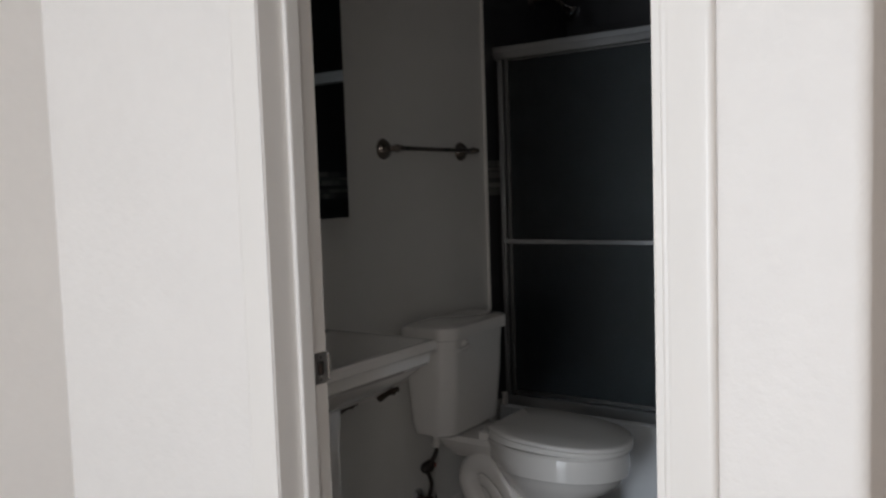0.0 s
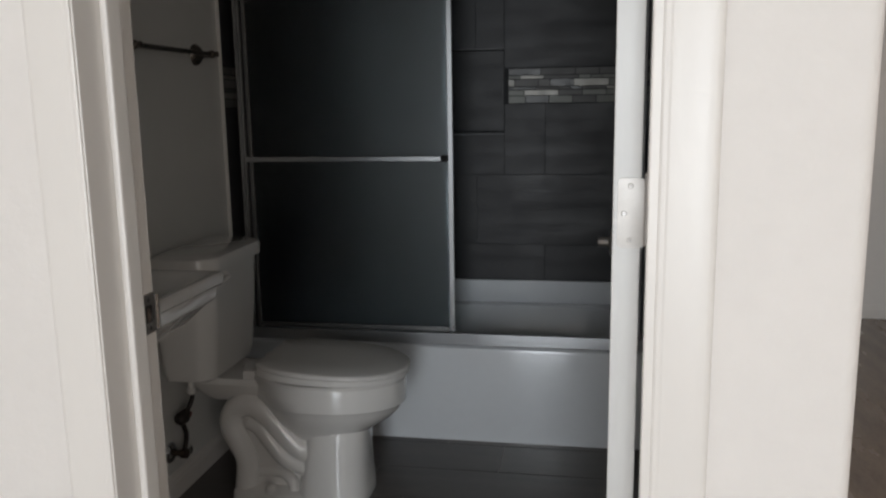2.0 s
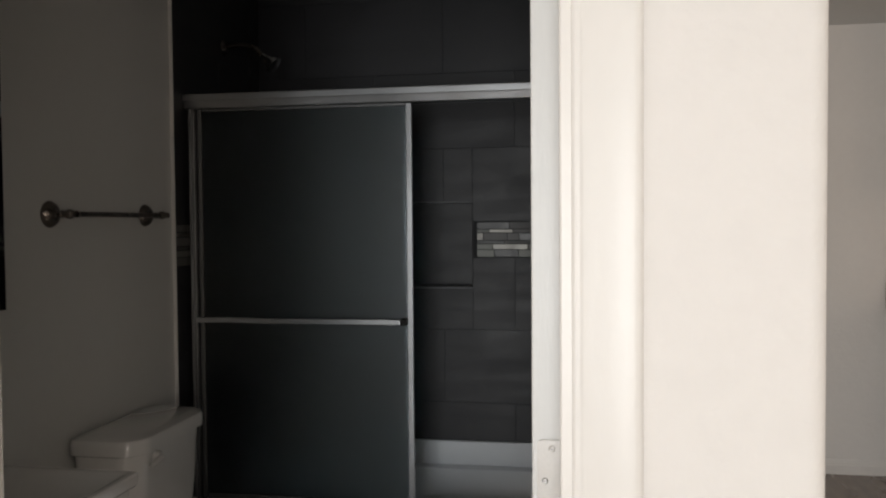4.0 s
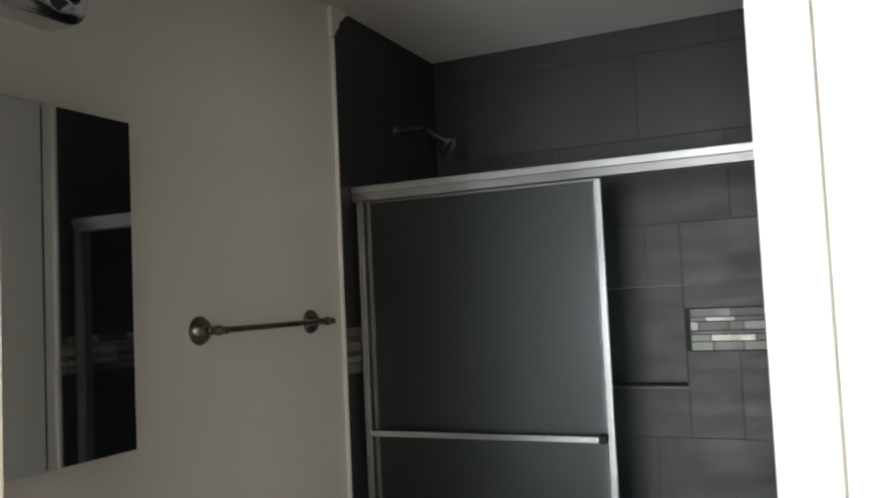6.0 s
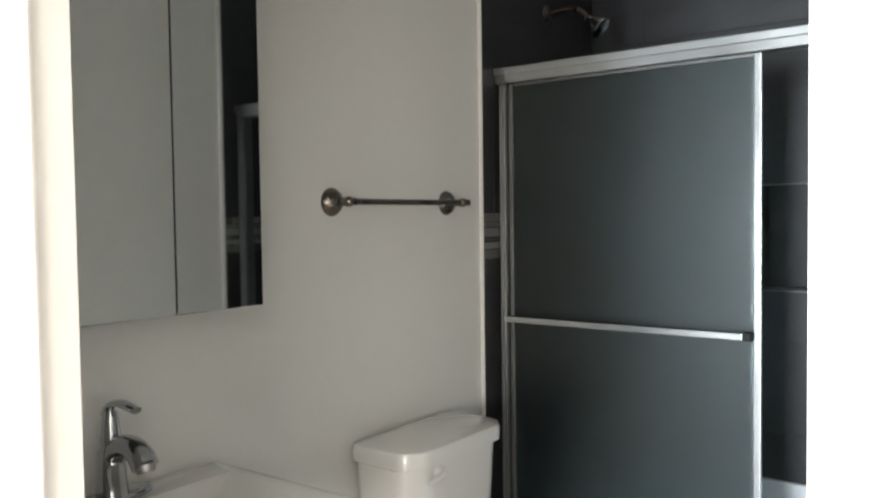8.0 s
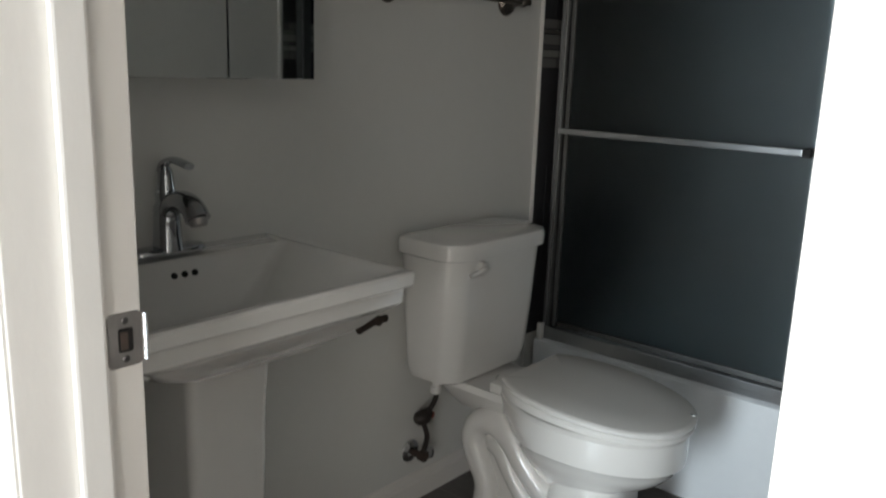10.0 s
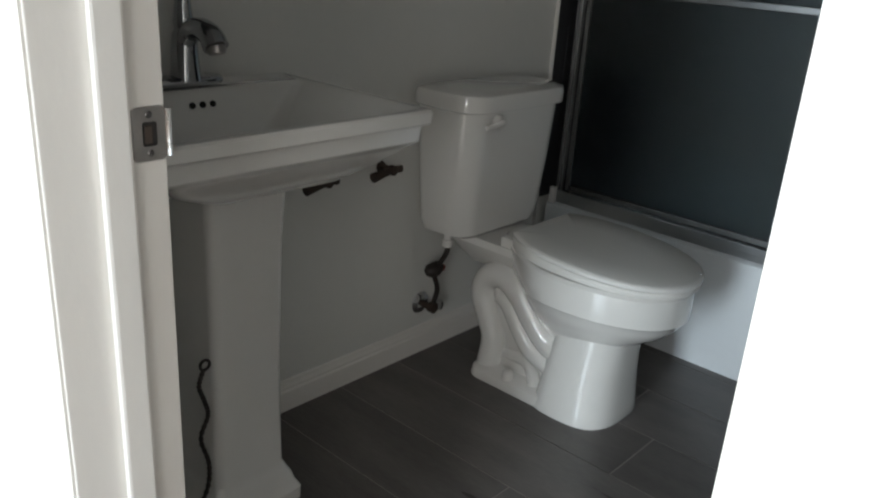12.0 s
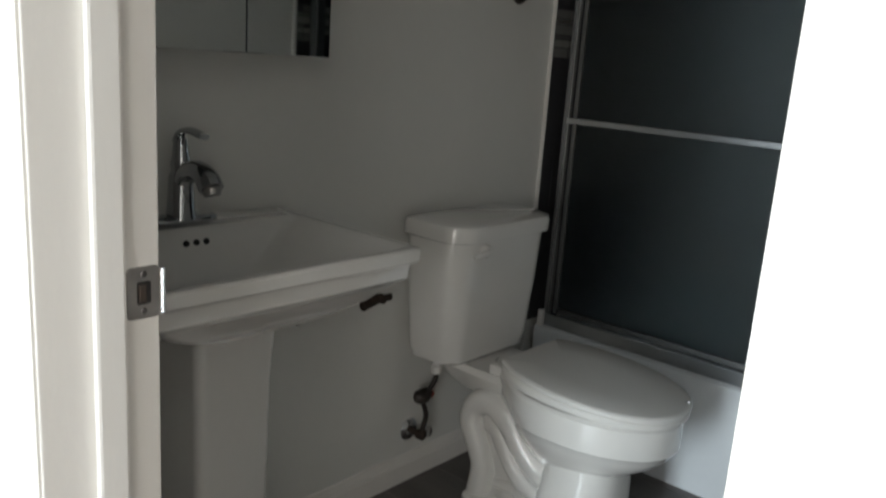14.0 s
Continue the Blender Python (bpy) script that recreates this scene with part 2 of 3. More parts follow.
smooth(structure("wall_east", bm, WALL_HALL, "white textured wall with a rounded outer corner", "wall"), 30)
NICHE = (-1.035, -0.731, 1.119, 1.480)
bm = boxed(XW, NICHE[0], YB, YB + 0.12, -0.1, H)
box(bm, NICHE[1], XE, YB, YB + 0.12, -0.1, H)
box(bm, NICHE[0], NICHE[1], YB, YB + 0.12, -0.1, NICHE[2])
box(bm, NICHE[0], NICHE[1], YB, YB + 0.12, NICHE[3], H)
box(bm, NICHE[0], NICHE[1], YB + 0.088, YB + 0.12, NICHE[2], NICHE[3])
structure("wall_north", bm, GROUT, "tiled wall at the back of the shower", "wall")

# walls that close the room behind the doorway
# south and hall east walls are added out of view, with openings for lamps
bm = boxed(-1.9, -0.75, -3.1, -2.98, -0.1, H)
box(bm, 0.15, 1.1, -3.1, -2.98, -0.1, H)
box(bm, 2.4, 3.5, -3.1, -2.98, -0.1, H)
box(bm, -0.75, 0.15, -3.1, -2.98, 2.0, H)
box(bm, -0.75, 0.15, -3.1, -2.98, -0.1, 0.2)
box(bm, 1.1, 2.4, -3.1, -2.98, 2.1, H)
box(bm, 1.1, 2.4, -3.1, -2.98, -0.1, 0.6)
structure("wall_south", bm, WALL_HALL, "plain unseen white wall with two openings for daylight lamps", "wall")
bm = boxed(3.4, 3.52, -3.1, 0.4, -0.1, H)
box(bm, 3.4, 3.52, 2.0, 5.2, -0.1, H)
box(bm, 3.4, 3.52, 0.4, 2.0, 2.0, H)
box(bm, 3.4, 3.52, 0.4, 2.0, -0.1, 0.7)
structure("wall_hall_east", bm, WALL_HALL, "plain unseen white wall with an added opening for a daylight lamp", "wall")
structure("wall_kitchen", boxed(XO, 3.4, 4.96, 5.08, -0.1, H), WALL_HALL, "white painted far wall of the kitchen", "wall")

# door frame
bm = boxed(JL - 0.019, JL, Y0 - 0.003, Y1 + 0.003, 0, DH, bevel=0.002)
jamb_left = structure("door_jamb_1", bm, TRIM, "white painted door jamb with a strike plate", "door frame")
bm = boxed(JR, JR + 0.019, Y0 - 0.003, Y1 + 0.003, 0, DH, bevel=0.002)
structure("door_jamb_2", bm, TRIM, "white painted door jamb on the hinge side", "door frame")
structure("door_head", boxed(JL - 0.019, JR + 0.019, Y0 - 0.003, Y1 + 0.003, DH, DH + 0.019, bevel=0.002), TRIM, "white painted head of the door frame", "door frame")
structure("door_stop_1", boxed(JL, JL + 0.011, 1.131, 1.167, 0, DH, bevel=0.004), TRIM, "white door frame strip with rounded edges", "door frame")
# nose strip before the hinge jamb, added so that a dark gap forms behind
structure("jamb_nose", boxed(JR - 0.018, JR - 0.0005, Y0 - 0.010, Y0 + 0.006, 0, DH, bevel=0.0025), TRIM, "white door frame strip with rounded edges", "door frame")
structure("door_stop_3", boxed(JL + 0.0115, JR - 0.0005, 1.130, 1.166, DH - 0.011, DH, bevel=0.004), TRIM, "white door frame strip with rounded edges", "door frame")


def casing_profile():
    """Across the casing: distance from its inner edge, and how far it stands off the wall."""
    return [(0.0, 0.0), (0.0, 0.009), (0.0015, 0.0105), (0.005, 0.0108), (0.0075, 0.0098), (0.0095, 0.0108), (0.012, 0.0112), (0.020, 0.0118), (0.032, 0.0132), (0.042, 0.0142), (0.050, 0.0148), (0.060, 0.0152), (0.065, 0.0147), (0.068, 0.0125), (0.069, 0.009), (0.069, 0.0)]


def casing(name, inner, direction, stretch, depth):
    rings = []
    for z in (0.0, DH + 0.005):
        rings.append([(inner + direction * d * stretch, Y0 - 0.001 - h * depth, z) for d, h in casing_profile()])
    ob = structure(name, loft(bmesh.new(), rings), TRIM, "white moulded door casing with fine flutes", "door casing")
    return smooth(ob, 50)


casing("trim_1", JL - 0.002, -1, 0.95, 0.6)
casing("trim_2", JR - 0.0065, 1, 0.97, 1.0)
rings = [[(x, Y0 - 0.001 - h, DH + 0.006 + d) for d, h in casing_profile()] for x in (JL - 0.073, JR + 0.061)]
structure("trim_3", loft(bmesh.new(), rings), TRIM, "white moulded door casing over the doorway", "door casing")


def baseboard(name, x0, x1, y0, y1, along, side):
    """A skirting board with a moulded top, h 0.085."""
    prof = [(0, 0), (0.012, 0), (0.012, 0.055), (0.009, 0.060), (0.009, 0.066), (0.006, 0.074), (0.004, 0.083), (0, 0.085)]
    ends = (y0, y1) if along == "y" else (x0, x1)
    rings = []
    for e in ends:
        rings.append([(x0 + side * d, e, z) if along == "y" else (e, y0 + side * d, z) for d, z in prof])
    return structure(name, loft(bmesh.new(), rings), TRIM, "white moulded baseboard along the wall", "baseboard")


baseboard("baseboard_west", XW, XW, Y1, YT - 0.002, "y", 1)
baseboard("baseboard_hall_west", -1.711, -1.711, -2.9, Y0 - 0.014, "y", 1)
baseboard("baseboard_doorway_1", -1.698, JL - 0.074, Y0, Y0, "x", -1)
baseboard("baseboard_doorway_2", JR + 0.062, XO - 0.02, Y0, Y0, "x", -1)
baseboard("baseboard_kitchen", XO + 0.4, 1.35, 4.96, 4.96, "x", -1)


# ---- the open door ----
door = thing("door_1", "white painted bathroom door standing wide open into the room", "door", -0.3245, 1.204, 0)
door["kind"] = "structure"
door.rotation_euler = (0, 0, radians(-2.2))
part("door_leaf", boxed(-0.0185, 0.0185, 0, 0.705, 0.012, 2.03, bevel=0.002), DOOR, door)
leaf = loft(bmesh.new(), [[(x, y, z) for x, z, _ in rounded(-0.0125, 0.0245, 1.054, 1.147, 0, 0.007)] for y in (-0.0002, -0.0026, -0.0032)])
hinge = part("hinge", leaf, HINGE, door, "steel hinge leaf with three screws")
for dx, dz in ((0.0045, 1.137), (-0.0035, 1.100), (0.0045, 1.064)):
    part("screw", turned(lathe([(0.0001, 0.0012), (0.0028, 0.0012), (0.0038, 0.0)], 12), pose(dx, -0.0032, dz, 90, 0, 0)), STEEL if dx < 0 else HINGE, hinge)
    part("screw_slot", boxed(dx - 0.0019, dx + 0.0019, -0.0047, -0.0042, dz - 0.0005, dz + 0.0005), SCREW, hinge)
knuckle = part("hinge_pin", turned(lathe([(0.004, 0), (0.005, 0.001), (0.005, 0.097), (0.004, 0.098)], 12), pose(0.0265, -0.0005, 1.056)), STEEL, hinge)
for side in (-1,):
    knob = part("door_handle", turned(lathe([(0.030, 0), (0.031, 0.003), (0.026, 0.008), (0.012, 0.010), (0.0105, 0.012), (0.0105, 0.031), (0.009, 0.033), (0.0001, 0.033)]), pose(side * 0.0185, 0.64, 0.953, 0, side * 90, 0)), STEEL, door, "brushed nickel door handle")
    smooth(knob)

# strike plate, set on the latch jamb
strike = thing("strike_plate", "steel strike plate screwed to the white jamb", "strike plate", JL, 1.193, 0.944)
def plate_ring(grow, x):
    return [(x, y, z) for y, z, _ in rounded(-0.022 - grow, 0.0175, -0.0305 - grow, 0.0305 + grow, 0, 0.006)]


plate = part("plate", loft(bmesh.new(), [plate_ring(0, 0.0), plate_ring(0, 0.0015), plate_ring(-0.0008, 0.0022)]), STEEL, strike)
lip = [(0.0, 0.0170), (0.0022, 0.0170), (0.0034, 0.0186), (0.0052, 0.0200), (0.0058, 0.0222), (0.0050, 0.0226), (0.0042, 0.0210), (0.0022, 0.0200), (0.0, 0.0198)]
for z0, z1 in ((-0.0265, -0.0135), (-0.0130, 0.0130), (0.0135, 0.0265)):
    part("lip", loft(bmesh.new(), [[(x, y, z) for x, y in lip] for z in (z0, z1)]), FAUCET_CHROME, strike, "bright bent lip")
part("latch_hole", loft(bmesh.new(), [[(x, y, z) for y, z, _ in rounded(-0.0105, 0.0065, -0.0135, 0.0135, 0, 0.003)] for x in (0.0005, 0.0025)]), DARK, strike, "dark latch hole")
part("tab", boxed(0.0008, 0.0032, -0.0080, 0.0010, -0.0110, 0.0095, bevel=0.001), RAW_WOOD, strike, "bare wood in the latch pocket")
for dz in (0.0215, -0.0215):
    part("screw", turned(lathe([(0.0001, 0.001), (0.003, 0.001), (0.004, 0.0)], 12), pose(0.0023, -0.002, dz, 0, 90, 0)), SCREW, strike)


# ---- shower wall: tiles and mosaic ----
GAP = 0.0013
ROWS_LOW = [0.395, 0.630, 0.940, 1.245]
ROWS_HIGH = [1.397, 1.705, 2.020, 2.335, H - 0.002]


def tile_mesh(w, h, t=0.009, b=0.0007):
    bm = boxed(0, w, -t, 0, 0, h, bevel=b, segments=1)
    bmesh.ops.recalc_face_normals(bm, faces=bm.faces[:])
    me = bpy.data.meshes.new("tile")
    bm.to_mesh(me)
    bm.free()
    me.materials.append(TILE)
    return me


tile_cache = {}


def tile_at(parent, m, w, h):
    key = (round(w, 4), round(h, 4))
    if key not in tile_cache:
        tile_cache[key] = tile_mesh(*key)
    ob = new("tile", tile_cache[key])
    ob.matrix_world = m
    ob.parent = parent
    return ob


def tiled_wall(parent, length, place, joints, hole=None):
    """Rows of long tiles in half bond. place(u, z): the pose of a point u along the wall. hole: (u0, u1, z0, z1)."""
    bands = list(zip(ROWS_LOW, ROWS_LOW[1:])) + list(zip(ROWS_HIGH, ROWS_HIGH[1:]))
    for k, (z0, z1) in enumerate(bands):
        u = joints[k % 2] - 0.6
        while u < length:
            a, b = max(u, 0.0), min(u + 0.6, length)
            u += 0.6
            if b - a < 0.01:
                continue
            pieces = [(a, b, z0, z1)]
            if hole and hole[0] < b and hole[1] > a and hole[2] < z1 and hole[3] > z0:
                h0, h1, h2, h3 = hole
                pieces = []
                if a < h0 - 0.004:
                    pieces.append((a, h0, z0, z1))
                if b > h1 + 0.004:
                    pieces.append((h1, b, z0, z1))
                if z0 < h2 - 0.004:
                    pieces.append((max(a, h0), min(b, h1), z0, h2))
                if z1 > h3 + 0.004:
                    pieces.append((max(a, h0), min(b, h1), h3, z1))
            for p, q, r, s in pieces:
                tile_at(parent, place(p + GAP / 2, r + GAP / 2), q - p - GAP, s - r - GAP)


def mosaic_mesh(w, h, k):
    bm = boxed(0, w, -0.008, 0, 0, h, bevel=0.001, segments=1)
    bmesh.ops.recalc_face_normals(bm, faces=bm.faces[:])
    me = bpy.data.meshes.new("mosaic_tile")
    bm.to_mesh(me)
    bm.free()
    me.materials.append(MOSAIC[k])
    return me


mosaic_cache = {}


def mosaic_band(parent, length, place, rng, skip=None):
    heights = [0.030, 0.022, 0.012, 0.030, 0.014, 0.028]
    z = 1.2475
    for r, h in enumerate(heights):
        u = -rng.random() * 0.08
        while u < length:
            w = rng.choice((0.048, 0.098, 0.098, 0.146))
            a, b = max(u, 0.0), min(u + w, length)
            u += w + 0.002
            if b - a < 0.008 or (skip and a < skip[1] and b > skip[0]):
                if not (skip and a < skip[0] - 0.012):
                    if not (skip and b > skip[1] + 0.012):
                        continue
                    a = skip[1]
                else:
                    b = skip[0]
            kind = rng.choices((0, 1, 2, 3), ((2, 2, 2, 3), (6, 2, 0, 1), (1, 1, 5, 2), (5, 2, 1, 2), (5, 2, 1, 1), (1, 1, 5, 3))[r])[0]
            key = (round(b - a, 3), h, kind)
            if key not in mosaic_cache:
                mosaic_cache[key] = mosaic_mesh(*key)
            ob = new("mosaic_tile", mosaic_cache[key])
            ob.matrix_world = place(a, z)
            ob.parent = parent
        z += h + 0.002


# ---- bathtub ----
tub = thing("bathtub", "white enamelled alcove bathtub with a plain apron", "bathtub", 0, 0, 0)
RIM = 0.368
bm = bmesh.new()
X0, X1 = XW + 0.0125, XE - 0.0125
rings = [rounded(X0, X1, YT + 0.012, TILE_Y - 0.001, 0.0, 0.006), rounded(X0, X1, YT + 0.010, TILE_Y - 0.001, 0.06, 0.006), rounded(X0, X1, YT + 0.002, TILE_Y - 0.001, 0.09, 0.006),
         rounded(X0, X1, YT, TILE_Y - 0.001, RIM - 0.020, 0.006), rounded(X0, X1, YT + 0.003, TILE_Y - 0.001, RIM - 0.006, 0.006), rounded(X0, X1, YT + 0.012, TILE_Y - 0.001, RIM, 0.006),
         rounded(X0 + 0.07, X1 - 0.07, YT + 0.095, TILE_Y - 0.075, RIM, 0.12), rounded(X0 + 0.08, X1 - 0.08, YT + 0.105, TILE_Y - 0.085, RIM - 0.012, 0.12),
         rounded(X0 + 0.12, X1 - 0.10, YT + 0.125, TILE_Y - 0.105, RIM - 0.15, 0.12), rounded(X0 + 0.20, X1 - 0.14, YT + 0.15, TILE_Y - 0.13, 0.09, 0.12), rounded(X0 + 0.26, X1 - 0.20, YT + 0.20, TILE_Y - 0.18, 0.07, 0.10)]
smooth(part("tub_shell", loft(bm, rings), TUB, tub))
part("back_ledge", boxed(X0, X1, TILE_Y - 0.022, TILE_Y - 0.0005, RIM, 0.469, bevel=0.006), TUB, tub, "white upstand along the wall")

# ---- sliding shower doors ----
shower = thing("shower_door", "aluminium framed sliding shower door with obscured dark glass", "shower door", 0, 0, 0)
YF = 2.985
profile = [(YF + 0.030, 1.802), (YF + 0.030, 1.850), (YF + 0.028, 1.852), (YF - 0.021, 1.852), (YF - 0.024, 1.849), (YF - 0.024, 1.829), (YF - 0.022, 1.826), (YF - 0.014, 1.804), (YF - 0.012, 1.802)]
part("header_rail", loft(bmesh.new(), [[(x, y, z) for y, z in profile] for x in (X0 + 0.001, X1 - 0.001)]), ALUMINIUM, shower)
bm = boxed(X0 + 0.001, X1 - 0.001, YF - 0.024, YF + 0.034, RIM + 0.001, RIM + 0.026, bevel=0.003)
box(bm, X0 + 0.001, X1 - 0.001, YF - 0.026, YF - 0.018, RIM + 0.018, RIM + 0.044, bevel=0.002)
part("bottom_track", bm, ALUMINIUM, shower)
for xa, xb in ((X0 + 0.012, X0 + 0.042), (X1 - 0.042, X1 - 0.012)):
    jamb = part("side_jamb", boxed(xa, xb, YF - 0.010, YF + 0.028, RIM + 0.027, 1.801, bevel=0.001), SHADED_ALUMINIUM, shower)
    for x in (xa + 0.009, xb - 0.0035):
        part("jamb_fin", boxed(x, x + 0.0035, YF - 0.024, YF - 0.0105, RIM + 0.045, 1.801, bevel=0.001), ALUMINIUM, jamb)


part("track_end", boxed(X0 + 0.012, X0 + 0.030, YF - 0.046, YF - 0.027, RIM + 0.001, RIM + 0.056, bevel=0.003), PLASTIC, shower, "white plastic end block")


def sliding_panel(x0, x1, y, bar):
    panel = part("sliding_panel", boxed(x0 + 0.014, x1 - 0.014, y - 0.0025, y + 0.0025, RIM + 0.060, 1.796), GLASS, shower, "obscured dark grey glass")
    for a, b in ((x0, x0 + 0.015), (x1 - 0.020, x1)):
        part("stile", boxed(a, b, y - 0.008, y + 0.008, RIM + 0.046, 1.800, bevel=0.003), ALUMINIUM if a > x0 else SHADED_ALUMINIUM, panel)
    part("bottom_rail", boxed(x0 + 0.0205, x1 - 0.0205, y - 0.007, y + 0.007, RIM + 0.046, RIM + 0.064, bevel=0.002), SHADED_ALUMINIUM, panel)
    part("top_rail", boxed(x0 + 0.0205, x1 - 0.0205, y - 0.007, y + 0.007, 1.791, 1.801, bevel=0.002), SHADED_ALUMINIUM, panel)
    if bar:
        rail = part("towel_rail", boxed(x0 + 0.002, x1 - 0.038, y - 0.046, y - 0.036, 1.049, 1.067, bevel=0.002), ALUMINIUM, panel)
        part("rail_clip", boxed(x1 - 0.0375, x1 - 0.016, y - 0.046, y - 0.0085, 1.047, 1.069, bevel=0.002), DARK, panel, "black plastic clip")
        part("rail_bracket", boxed(x0 + 0.003, x0 + 0.016, y - 0.0355, y - 0.0085, 1.050, 1.066, bevel=0.002), ALUMINIUM, panel)
    return panel


sliding_panel(-1.621, -0.848, YF - 0.002, True)
sliding_panel(-1.619, -0.862, YF + 0.019, False)

# ---- shower head ----
head = thing("shower_head", "chrome shower head on a bent arm from the tiled wall", "shower head", XW + 0.012, 3.31, 2.09)
smooth(part("escutcheon", turned(lathe([(0.030, 0), (0.030, 0.002), (0.022, 0.010), (0.010, 0.014)]), pose(0, 0, 0, 0, 90, 0)), BRONZE, head))
arm = curve_points([(0.0, 0, 0), (0.07, 0, 0.006), (0.125, 0, -0.006), (0.162, 0, -0.042)], 6)
smooth(part("arm", tube(arm, 0.0095), BRONZE, head))
smooth(part("spray_head", turned(lathe([(0.010, 0), (0.013, 0.006), (0.013, 0.016), (0.018, 0.022), (0.024, 0.040), (0.035, 0.056), (0.036, 0.064), (0.030, 0.067), (0.0001, 0.067)]), pose(0.159, 0, -0.038, 0, 132, 0)), CHROME, head))

# ---- towel bar ----
bar = thing("towel_bar", "dark nickel towel bar with turned rosettes on the wall", "towel bar", XW, 2.475, 1.424)
post = [(0.035, 0), (0.036, 0.003), (0.034, 0.007), (0.029, 0.015), (0.019, 0.023), (0.011, 0.028), (0.0085, 0.036), (0.011, 0.040), (0.0085, 0.044), (0.010, 0.050), (0.0125, 0.056), (0.0125, 0.066), (0.010, 0.071), (0.006, 0.073), (0.009, 0.078), (0.009, 0.084), (0.0001, 0.088)]
for dy in (-0.2400, 0.2400):
    smooth(part("rosette", turned(lathe(post), pose(0, dy, 0, 0, 90, 0)), BRONZE, bar))
smooth(part("bar", tube([(0.061, -0.2400, 0), (0.061, 0.0, 0), (0.061, 0.2400, 0)], 0.0075), BRONZE, bar))

# ---- mirror cabinet ----
cab = thing("mirror_cabinet", "three-door mirrored medicine cabinet hung on the wall", "mirror cabinet", XW, 1.590, 1.206)
part("body", boxed(0.0, 0.118, -0.311, 0.311, 0.003, 0.652, bevel=0.001), MIRROR_BACK, cab)
for k in (-1, 0, 1):
    y = k * 0.2087
    bm = bmesh.new()
    a, b = y - 0.1027, y + 0.1027
    loft(bm, [[(0.119, a, 0), (0.119, b, 0), (0.119, b, 0.655), (0.119, a, 0.655)], [(0.127, a, 0), (0.127, b, 0), (0.127, b, 0.655), (0.127, a, 0.655)], [(0.128, a + 0.001, 0.001), (0.128, b - 0.001, 0.001), (0.128, b - 0.001, 0.654), (0.128, a + 0.001, 0.654)]])
    part("mirror_door", bm, MIRROR, cab, "bevelled mirror door")

# ---- light bar over the mirror ----
lamp = thing("vanity_light", "unlit chrome vanity light bar above the mirror", "wall lamp", XW, 1.575, 2.107)
rings = []
for x, r in ((0.0, 0.058), (0.052, 0.058), (0.058, 0.055), (0.060, 0.050)):
    ring = []
    for i in range(40):
        a = 2 * math.pi * (i + 0.5) / 40
        ring.append((x, math.copysign(0.236, math.cos(a)) + r * math.cos(a), r * math.sin(a)))
    rings.append(ring)
smooth(part("backplate", loft(bmesh.new(), rings), CHROME, lamp))
for dy in (-0.225, -0.075, 0.075, 0.225):
    socket = smooth(part("socket", turned(lathe([(0.036, 0.0), (0.036, 0.004), (0.030, 0.012), (0.025, 0.030), (0.022, 0.031), (0.020, 0.010), (0.0001, 0.009)], 24), pose(0.060, dy, 0, 0, 90, 0)), CHROME, lamp, "empty bulb socket"))
    part("socket_core", turned(lathe([(0.017, 0.0), (0.017, 0.024), (0.0001, 0.020)], 16), pose(0.069, dy, 0, 0, 90, 0)), DARK, socket)

# ---- pedestal sink ----
sink = thing("pedestal_sink", "white ceramic pedestal sink with a stepped square rim", "sink", XW, 1.585, 0)
bm = bmesh.new()


def sink_ring(x0, x1, half, z, r):
    return rounded(x0, x1, -half, half, z, r)


rings = [sink_ring(0.10, 0.31, 0.09, 0.712, 0.03), sink_ring(0.05, 0.37, 0.16, 0.732, 0.05), sink_ring(0.02, 0.410, 0.224, 0.766, 0.04), sink_ring(0.012, 0.427, 0.243, 0.789, 0.018),
         sink_ring(0.008, 0.434, 0.252, 0.797, 0.012), sink_ring(0.007, 0.441, 0.260, 0.801, 0.010), sink_ring(0.006, 0.447, 0.267, 0.807, 0.010), sink_ring(0.005, 0.449, 0.269, 0.832, 0.009),
         sink_ring(0.004, 0.451, 0.271, 0.836, 0.009), sink_ring(0.003, 0.458, 0.279, 0.838, 0.009), sink_ring(0.003, 0.461, 0.282, 0.842, 0.009), sink_ring(0.003, 0.462, 0.283, 0.862, 0.008), sink_ring(0.004, 0.459, 0.280, 0.867, 0.008),
         sink_ring(0.008, 0.452, 0.273, 0.8685, 0.010), sink_ring(0.092, 0.444, 0.262, 0.867, 0.014), sink_ring(0.102, 0.434, 0.246, 0.860, 0.016), sink_ring(0.122, 0.404, 0.198, 0.826, 0.022), sink_ring(0.145, 0.372, 0.150, 0.786, 0.030), sink_ring(0.175, 0.335, 0.100, 0.756, 0.036), sink_ring(0.21, 0.29, 0.04, 0.742, 0.020)]
basin = smooth(part("basin", loft(bm, rings), CERAMIC, sink), 28)
for dy in (-0.022, 0.0, 0.022):
    part("overflow_hole", turned(lathe([(0.0062, -0.002), (0.0062, 0.0012), (0.0001, 0.0012)], 16), pose(0.1165, dy + 0.008, 0.841, 0, 62, 0)), DARK, sink, "dark overflow hole")
bm = bmesh.new()


def ped_ring(x0, x1, half, z, r=0.02):
    return rounded(x0, x1, -half - 0.012, half, z, r)


